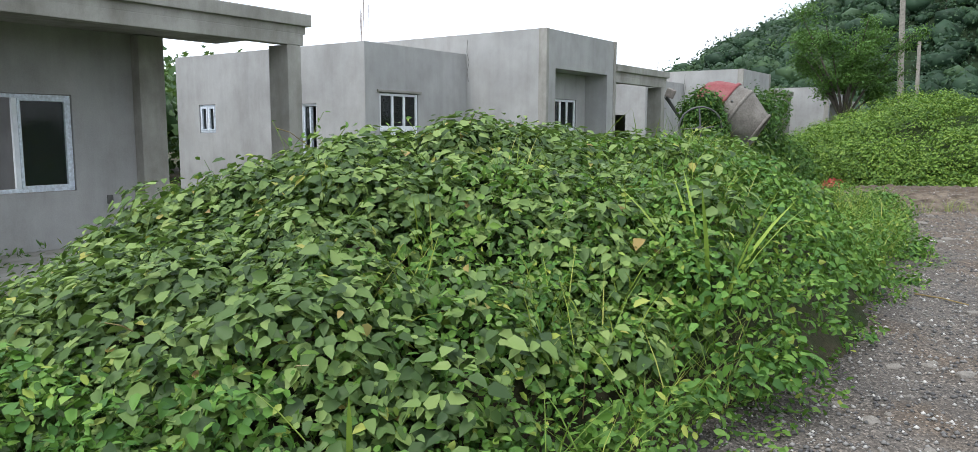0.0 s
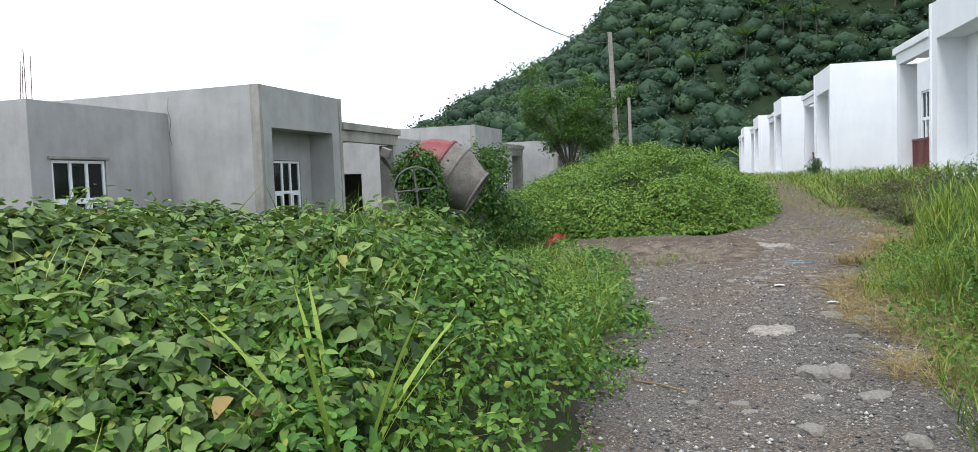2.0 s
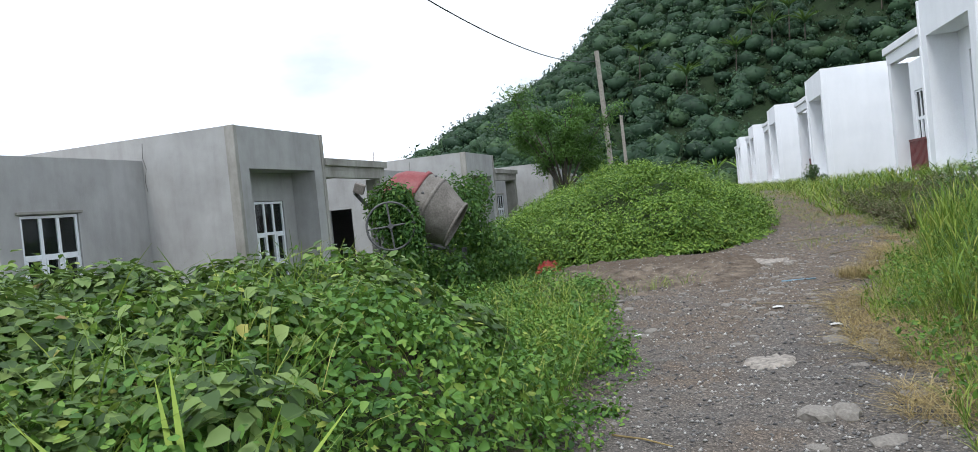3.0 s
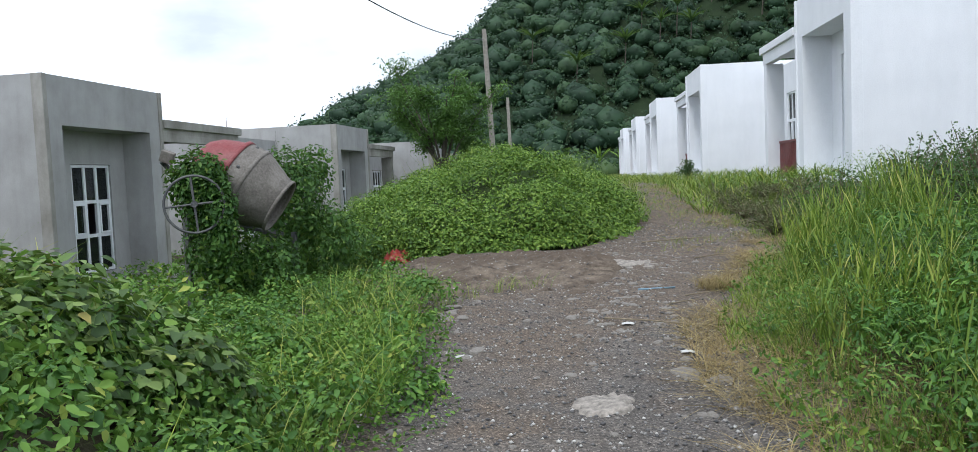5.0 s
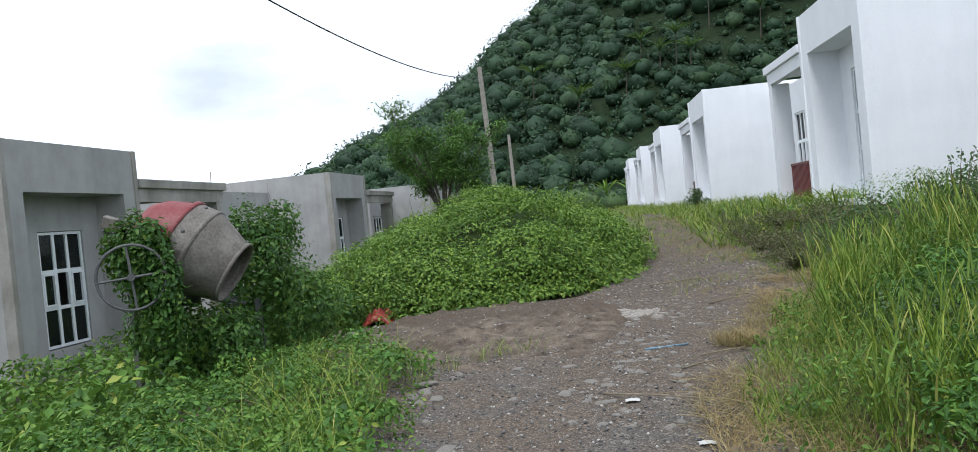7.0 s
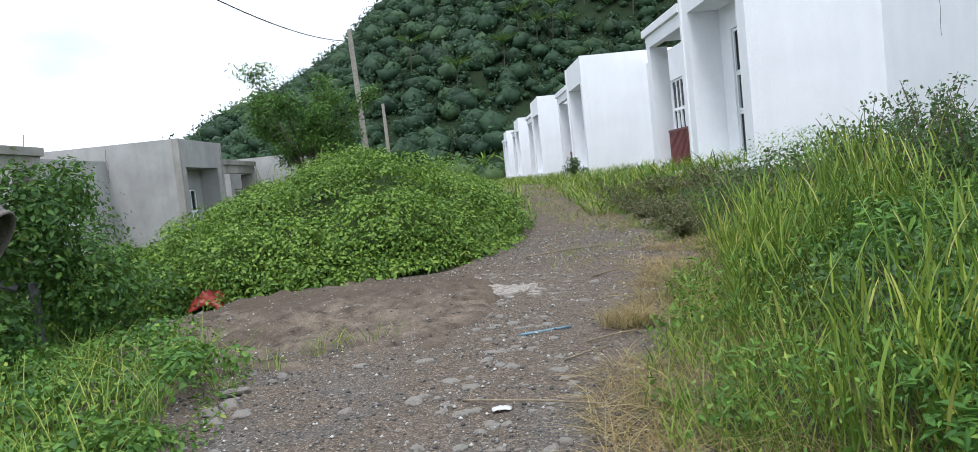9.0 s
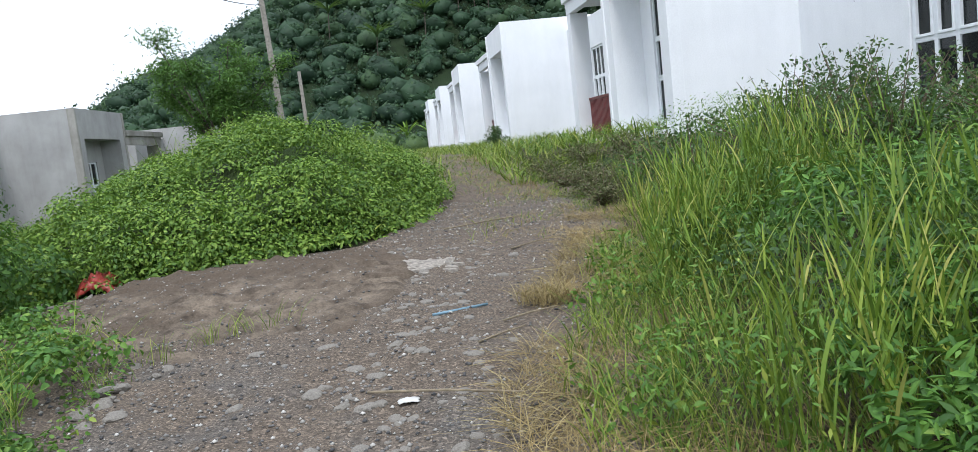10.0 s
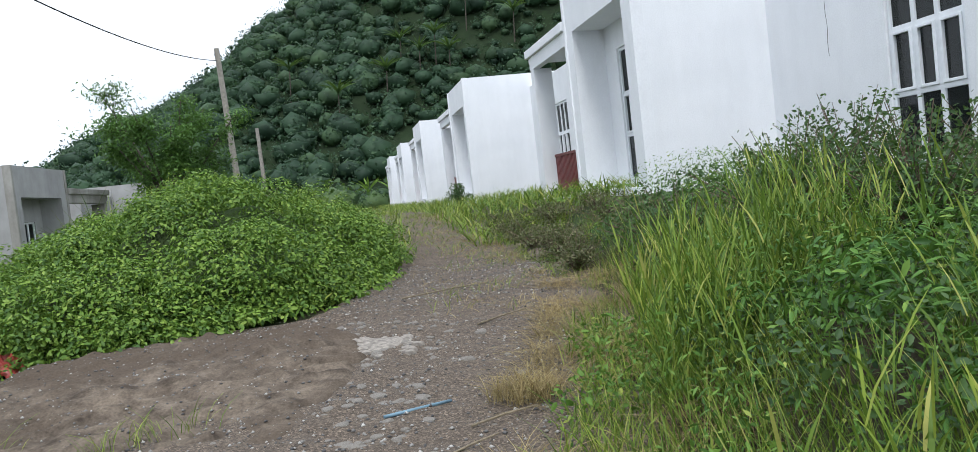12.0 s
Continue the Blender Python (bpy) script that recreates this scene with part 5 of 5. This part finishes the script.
TREE_LEAF = leafy("feathery_tree_leaves", [(0.0, (0.045, 0.105, 0.028)), (0.6, (0.080, 0.180, 0.042)), (1.0, (0.125, 0.24, 0.055))])
feathery_tree(-7.5, 38.0, 7.9, "small feathery green tree behind the heap")
forest("back_trees", 60, -48, -21, 2, 70, 1.2, 2.4, 140, SHRUB, 31, ground_height, "dark trees behind the unfinished houses")
forest("back_trees", 34, -36, -25, 8, 26, 1.6, 3.0, 150, SHRUB, 33, lambda x, y: ground_height(x, y) + 1.6, "tall dark trees behind the unfinished houses")
forest("far_bushes", 46, -26, -2, 48, 78, 0.9, 2.0, 96, SHRUB, 21, ground_height, "dark bushes beyond the last houses")
forest("verge_bushes", 30, -6.5, -2.4, 26, 44, 0.35, 0.8, 130, MOUND, 22, lambda x, y: ground_height(x, y) - 0.2, "rank bushes behind the overgrown heap")


# ---------------------------------------------------------------- poles and cable
POLE = simple("weathered_pole_wood", (0.27, 0.25, 0.215), 0.9, vary=0.25, scale=8, bump_by=0.4)
WIRE = simple("black_cable", (0.02, 0.02, 0.02), 0.6, vary=0.1, bump_by=0)


def utility_pole(x, y, z, top, r, arm):
    ob = new("utility_pole")
    ob.matrix_basis = pose(x, y, z)
    bm = bmesh.new()
    tx, ty, tz = top
    rod(bm, (0, 0, -0.3), (tx, ty, tz), r, r * 0.72, 12)
    part("shaft", bm, POLE, ob)
    if arm:
        bm = bmesh.new()
        rod(bm, (tx - 0.12, ty - 0.1, tz - 0.28), (tx + 0.12, ty + 0.1, tz - 0.28), 0.03, 0.03, 6)
        part("insulator_bolt", bm, WIRE, ob)
    return tagged(ob, "tall weathered grey utility pole", "utility pole", "utility poles")


utility_pole(-5.62, 42.5, float(ground_height(-5.62, 42.5)), (-0.32, 0, 9.25), 0.16, True)
utility_pole(-6.5, 55.0, float(ground_height(-6.5, 55)), (-0.12, 0, 7.3), 0.14, True)
utility_pole(-6.6, -2.0, float(ground_height(-6.6, -2)), (0, 0, 9.3), 0.16, True)
bm = bmesh.new()
a, b = Vector((-5.95, 42.45, 8.62)), Vector((-6.6, -2.0, 8.6))
tube(bm, [a.lerp(b, t) - Vector((0, 0, 1.95 * 4 * t * (1 - t))) for t in np.linspace(0, 1, 41)], 0.017, 6)
cable = part("cable", bm, WIRE)
tagged(cable, "sagging black cable between utility poles", "cable")


# ---------------------------------------------------------------- concrete mixer
def drum_metal(name, base, dirt, rough_, vary):
    m, n, l, b = material(name, rough_, 0.0, 0.4)
    c = ramp_of(n, l, noise_of(n, l, 5, 8, rough=0.7), [(0.35, base), (0.65, dirt)])
    f = noise_of(n, l, 40, 4)
    c = mixed(n, l, vary, c, ramp_of(n, l, f, [(0.3, (0.6, 0.58, 0.55)), (0.7, (1.2, 1.2, 1.2))]), "MULTIPLY")
    l.new(c, b.inputs["Base Color"])
    bump(n, l, b, f, 0.35, 0.01)
    return m


DRUM = drum_metal("cement_caked_steel", (0.125, 0.113, 0.10), (0.215, 0.20, 0.18), 0.85, 0.5)
DRUM_RED = drum_metal("faded_red_drum_paint", (0.21, 0.036, 0.040), (0.24, 0.080, 0.080), 0.6, 0.5)
IRON = drum_metal("grimy_grey_iron", (0.06, 0.065, 0.07), (0.12, 0.12, 0.12), 0.6, 0.5)


def lathe(bm, profile, sides=40, cap_start=False):
    rings = [[bm.verts.new((r * math.cos(k * math.tau / sides), r * math.sin(k * math.tau / sides), s)) for k in range(sides)] for s, r in profile]
    for p, q in zip(rings, rings[1:]):
        for k in range(sides):
            f = bm.faces.new((p[k], p[(k + 1) % sides], q[(k + 1) % sides], q[k]))
            f.smooth = True
    if cap_start:
        bm.faces.new(rings[0][::-1])


def concrete_mixer():
    ob = new("concrete_mixer")
    ground_z = float(surface(-4.2, 12.1))
    ob.matrix_basis = pose(-4.2, 12.1, ground_z)
    inv = ob.matrix_basis.inverted()
    mouth = Vector((-3.345, 11.913, 1.363))
    axis = Vector((0.814, 0.179, -0.552)).normalized()
    frame_m = inv @ Matrix.Translation(mouth - 1.06 * axis) @ axis.to_track_quat("Z", "Y").to_matrix().to_4x4()

    def add(name, profile, mat, label="", cap=False):
        bm = bmesh.new()
        lathe(bm, profile, 44, cap)
        bmesh.ops.transform(bm, matrix=frame_m, verts=bm.verts)
        return part(name, bm, mat, ob, label)
    add("drum", [(0.42, 0.455), (0.447, 0.467), (0.60, 0.478), (0.654, 0.477), (0.70, 0.462), (1.0, 0.334), (1.06, 0.322), (1.07, 0.312), (1.0, 0.312), (0.68, 0.445), (0.42, 0.43), (0.15, 0.28), (0.10, 0.02)], DRUM, "cement-caked grey steel mixing drum")
    add("drum_back", [(0.0, 0.02), (0.0, 0.18), (0.03, 0.25), (0.14, 0.345), (0.30, 0.415), (0.42, 0.455)], DRUM_RED, "faded red back of the drum", True)
    add("gear_ring", [(0.40, 0.44), (0.40, 0.478), (0.425, 0.482), (0.45, 0.478), (0.45, 0.45)], DRUM_RED, "rusty red gear ring")
    add("drum_band", [(0.62, 0.467), (0.62, 0.484), (0.645, 0.488), (0.67, 0.480), (0.67, 0.46)], DRUM)
    add("mouth_rim", [(1.045, 0.318), (1.045, 0.334), (1.07, 0.337), (1.085, 0.326), (1.07, 0.308), (1.045, 0.305)], DRUM)
    for k in range(7):
        a = k * math.tau / 7
        bm = bmesh.new()
        bmesh.ops.create_icosphere(bm, subdivisions=1, radius=0.022, matrix=frame_m @ Matrix.Translation((0.474 * math.cos(a), 0.474 * math.sin(a), 0.53)))
        part("bolt", bm, IRON, ob)
    L = lambda x, y, z: tuple(inv @ Vector((x, y, z)))
    # hand wheel on its shaft
    c = Vector((-3.89, 11.02, 1.435))
    wheel_m = inv @ Matrix.Translation(c) @ Vector((0.42, -0.9, 0.02)).to_track_quat("Z", "Y").to_matrix().to_4x4()
    bm = bmesh.new()
    ring = [[wheel_m @ Vector(((0.305 + 0.014 * math.cos(j * math.tau / 8)) * math.cos(k * math.tau / 40), (0.305 + 0.014 * math.cos(j * math.tau / 8)) * math.sin(k * math.tau / 40), 0.015 * math.sin(j * math.tau / 8))) for j in range(8)] for k in range(40)]
    verts = [[bm.verts.new(p) for p in row] for row in ring]
    for k in range(40):
        for j in range(8):
            bm.faces.new((verts[k][j], verts[(k + 1) % 40][j], verts[(k + 1) % 40][(j + 1) % 8], verts[k][(j + 1) % 8])).smooth = True
    wheel = part("hand_wheel", bm, IRON, ob, "large iron tilting wheel")
    for k in range(4):
        a = k * math.pi / 2 + 0.08
        bm = bmesh.new()
        rod(bm, wheel_m @ Vector((0, 0, 0)), wheel_m @ Vector((0.30 * math.cos(a), 0.30 * math.sin(a), 0)), 0.014, 0.012, 6)
        part("spoke", bm, IRON, wheel)
    bm = bmesh.new()
    rod(bm, wheel_m @ Vector((0, 0, 0.03)), wheel_m @ Vector((0, 0, -1.1)), 0.035, 0.045, 12)
    part("wheel_shaft", bm, IRON, wheel)
    # stand
    for x, y in ((-4.50, 11.85), (-4.72, 12.55), (-3.55, 12.75), (-3.75, 12.45)):
        bm = bmesh.new()
        p = L(x, y, 0)
        g = float(surface(x, y)) - ground_z
        box(bm, p[0] - 0.032, p[0] + 0.032, p[1] - 0.032, p[1] + 0.032, g - 0.05, 1.30 - ground_z + (0.25 if x < -4 else -0.3), 0.008)
        part("leg", bm, IRON, ob)
    bm = bmesh.new()
    rod(bm, L(-4.72, 12.3, 1.38), L(-3.7, 12.75, 0.95), 0.05, 0.05, 8)
    part("cross_beam", bm, IRON, ob)
    bm = bmesh.new()
    box(bm, -0.075, 0.075, -0.06, 0.06, -0.07, 0.07, 0.012)
    bmesh.ops.transform(bm, matrix=inv @ pose(-4.78, 12.0, 2.0, 10, 22, 20), verts=bm.verts)
    part("motor_cover", bm, DRUM, ob, "pale grey motor cover")
    bm = bmesh.new()
    rod(bm, L(-4.86, 12.0, 1.95), L(-4.72, 12.5, 1.50), 0.03, 0.03, 6)
    part("motor_bracket", bm, IRON, ob)
    return tagged(ob, "old concrete mixer with a red-backed drum, overgrown by vines", "concrete mixer")


concrete_mixer()


def vine_mass(cx, cy, cz, rx, ry, rz, n, label, drop):
    """Climbing vine hanging over the mixer in a ragged curtain."""
    d = unit(rng.normal(size=(n, 3)))
    k = 0.62 + 0.45 * rng.random(n) + 0.16 * np.sin(5 * d[:, 0] + 3 * d[:, 2]) * np.cos(4 * d[:, 1])
    P = np.stack([cx + rx * d[:, 0] * k, cy + ry * d[:, 1] * k, cz + rz * d[:, 2] * k], -1)
    P[:, 2] -= drop * rng.random(n) ** 2
    ok = P[:, 2] > surface(P[:, 0], P[:, 1]) + 0.01
    ob = foliage("vine", P[ok], d[ok] + np.array([0, 0, 0.5]), 0.036 + 0.048 * rng.random(ok.sum()), OVAL, CLIMBER, None, 0.6, 1.1, label, "vine")
    return ob


CLIMBER = leafy("climbing_vine_leaves", [(0.0, (0.025, 0.07, 0.018)), (0.55, (0.05, 0.125, 0.026)), (0.92, (0.085, 0.18, 0.035)), (1.0, (0.16, 0.24, 0.05))])
vine_mass(-3.96, 11.26, 1.74, 0.33, 0.15, 0.33, 2600, "climbing vine over the back of the mixer drum", 0.3)
vine_mass(-3.72, 11.20, 1.40, 0.22, 0.11, 0.40, 2000, "curtain of vine hanging beside the tilting wheel", 0.4)
vine_mass(-4.02, 11.55, 0.95, 0.34, 0.20, 0.40, 1500, "vine climbing the stand of the mixer", 0.2)
vine_mass(-3.72, 12.0, 0.72, 0.62, 0.45, 0.42, 3000, "vine thicket under the mixer drum", 0.2)
vine_mass(-3.66, 12.95, 1.55, 0.46, 0.32, 0.62, 3400, "dense climbing vine behind the mixer drum", 0.4)
vine_mass(-3.30, 13.25, 0.90, 0.50, 0.40, 0.55, 2400, "vine thicket spreading from the mixer", 0.2)
vine_mass(-3.48, 13.4, 1.92, 0.24, 0.20, 0.26, 600, "leafy vine shoots above the mixer", 0.3)
vine_mass(-3.5, 14.6, 0.6, 0.6, 0.6, 0.45, 1500, "leafy bush behind the mixer", 0.2)
vine_mass(-4.9, 15.6, 1.2, 0.8, 0.8, 1.0, 3000, "tall leafy bush before the grey wall", 0.5)


# ---------------------------------------------------------------- litter
RED_PLASTIC = simple("torn_red_plastic", (0.30, 0.04, 0.03), 0.45, vary=0.35, scale=10)
BLUE_PLASTIC = simple("pale_blue_plastic_pipe", (0.15, 0.26, 0.34), 0.5, vary=0.2, scale=20)
STICK = simple("weathered_bamboo", (0.23, 0.19, 0.13), 0.9, vary=0.4, scale=25)
WHITE_LITTER = simple("white_plastic_scrap", (0.55, 0.55, 0.53), 0.5, vary=0.08)


def crumpled(name, x, y, z, w, d, h, mat, label, category, seed):
    r = np.random.default_rng(seed)
    n = 12
    gx, gy = np.meshgrid(np.linspace(-0.5, 0.5, n), np.linspace(-0.5, 0.5, n))
    hump = np.clip(1 - 2.6 * (gx ** 2 + gy ** 2), 0, 1)
    gz = h * hump * (0.55 + 0.6 * r.random((n, n))) + 0.012
    v = np.stack([gx * w * (1 + 0.1 * r.normal(size=(n, n))), gy * d * (1 + 0.1 * r.normal(size=(n, n))), gz], -1).reshape(-1, 3)
    i, j = np.meshgrid(np.arange(n - 1), np.arange(n - 1))
    a = (j * n + i).ravel()
    ob = from_arrays(name, v, np.stack([a, a + 1, a + n + 1, a + n], 1), mat)
    ob.matrix_basis = pose(x, y, z)
    th = ob.modifiers.new("thickness", "SOLIDIFY")
    th.thickness = 0.004
    return tagged(ob, label, category)


crumpled("plastic_sack", -2.78, 14.75, float(surface(-2.78, 14.75)) - 0.01, 0.48, 0.36, 0.24, RED_PLASTIC, "crumpled torn red plastic sack on the ground", "sack", 4)
crumpled("plastic_scrap", -0.57, 8.86, on_road(-0.57, 8.86), 0.12, 0.07, 0.012, WHITE_LITTER, "flat white plastic scrap on the gravel", "litter", 5)
crumpled("plastic_scrap", 1.02, 8.95, on_road(1.02, 8.95), 0.09, 0.06, 0.012, WHITE_LITTER, "flat white plastic scrap on the gravel", "litter", 6)
crumpled("plastic_scrap", 0.62, 9.9, on_road(0.62, 9.9), 0.10, 0.06, 0.015, WHITE_LITTER, "white plastic scrap beside loose twigs", "litter", 7)


def rubble(name, label, cx, cy, spread, n, lo, hi, seed, fn=surface):
    """A loose scatter of broken lumps."""
    g = np.random.default_rng(seed)
    heap = new(name)
    heap.matrix_basis = pose(cx, cy, float(fn(cx, cy)))
    for k in range(n):
        x, y = cx + g.normal() * spread[0], cy + g.normal() * spread[1]
        size = lo + (hi - lo) * g.random() ** 1.6
        ob = new("lump", stone_meshes[k % 7])
        ob.parent = heap
        ob.matrix_basis = pose(x - cx, y - cy, float(fn(x, y)) - float(fn(cx, cy)) + 0.10 * size, g.uniform(-25, 25), g.uniform(-25, 25), g.uniform(0, 360)) @ Matrix.Diagonal((size, size, size, 1))
    return tagged(heap, label, "rubble")


rubble("rubble", "broken grey cement lumps among weeds by the sack", -3.35, 14.35, (0.32, 0.25), 26, 0.06, 0.24, 5)
rubble("rubble", "pale concrete crumbs along the edge of the weeds", -0.98, 10.45, (0.10, 0.32), 16, 0.04, 0.13, 6)
rubble("rubble", "broken plaster and block lumps before the porch", -8.7, 5.2, (0.35, 0.9), 40, 0.06, 0.30, 7)


def lying(name, a, b, r, mat, label, category, hollow=False):
    bm = bmesh.new()
    p = Vector((*a, on_road(*a) + r + 0.008))
    q = Vector((*b, on_road(*b) + r + 0.014))
    if hollow:
        turn = (q - p).to_track_quat("Z", "Y").to_matrix().to_4x4()
        lathe(bm, [(0, r * 0.8), (0, r), ((q - p).length, r), ((q - p).length, r * 0.8), (0, r * 0.8)], 14)
        bmesh.ops.transform(bm, matrix=Matrix.Translation(p) @ turn, verts=bm.verts)
    else:
        mid = p.lerp(q, 0.5) + Vector((0.01, 0.015, 0.004))
        rod(bm, p, mid, r, r * 0.9, 7)
        rod(bm, mid, q, r * 0.9, r * 0.7, 7)
    return tagged(part(name, bm, mat), label, category)


lying("plastic_pipe", (0.74, 11.44), (1.12, 11.62), 0.0095, BLUE_PLASTIC, "short pale blue plastic pipe lying on the gravel", "pipe", True)
lying("stick", (1.18, 11.08), (1.55, 11.22), 0.007, STICK, "dry pale bamboo stick on the gravel", "stick")
lying("stick", (1.5, 13.6), (2.0, 14.1), 0.008, STICK, "thin dry stick on the track", "stick")
lying("stick", (0.9, 15.6), (1.9, 16.1), 0.010, STICK, "long brown stick across the track", "stick")
lying("stick", (0.42, 10.02), (1.15, 9.78), 0.007, STICK, "thin bent twig on the gravel", "stick")
lying("stick", (-0.45, 6.3), (-0.1, 6.1), 0.006, STRAW, "dry straw stem on the gravel", "stick")
lying("stick", (1.0, 10.7), (1.3, 10.95), 0.006, STICK, "dry pale bamboo stick on the gravel", "stick")

# sparse tufts where the sand thins out
n = 240
k = rng.integers(0, 9, n)
x = np.array([-0.60, -0.95, -1.15, -0.75, -1.45, -1.75, -1.25, -0.35, -1.6])[k] + 0.07 * rng.normal(size=n)
y = np.array([11.65, 11.15, 10.75, 11.45, 11.75, 12.1, 11.35, 11.7, 11.3])[k] + 0.07 * rng.normal(size=n)
grass("sand_grass", x, y, 0.06 + 0.16 * rng.random(n), 0.0015 + 0.0015 * rng.random(n), 0.2 + 0.6 * rng.random(n), BLADE, fn=lambda x, y: ground_height(x, y) + 0.05, label="sparse thin grass tufts in the sand")

# a loose nest of dry straw
n = 420
a = rng.random(n) * math.tau
r = 0.22 * rng.random(n) ** 0.6
x, y = 1.52 + np.cos(a) * r, 11.45 + np.sin(a) * r * 0.8
grass("straw_heap", x, y, 0.07 + 0.10 * rng.random(n), np.full(n, 0.0022), 0.3 + 0.8 * rng.random(n), STRAW, label="small nest of dry straw at the edge of the track", fn=lambda x, y: ground_height(x, y) + 0.03, raise_by=0.03)
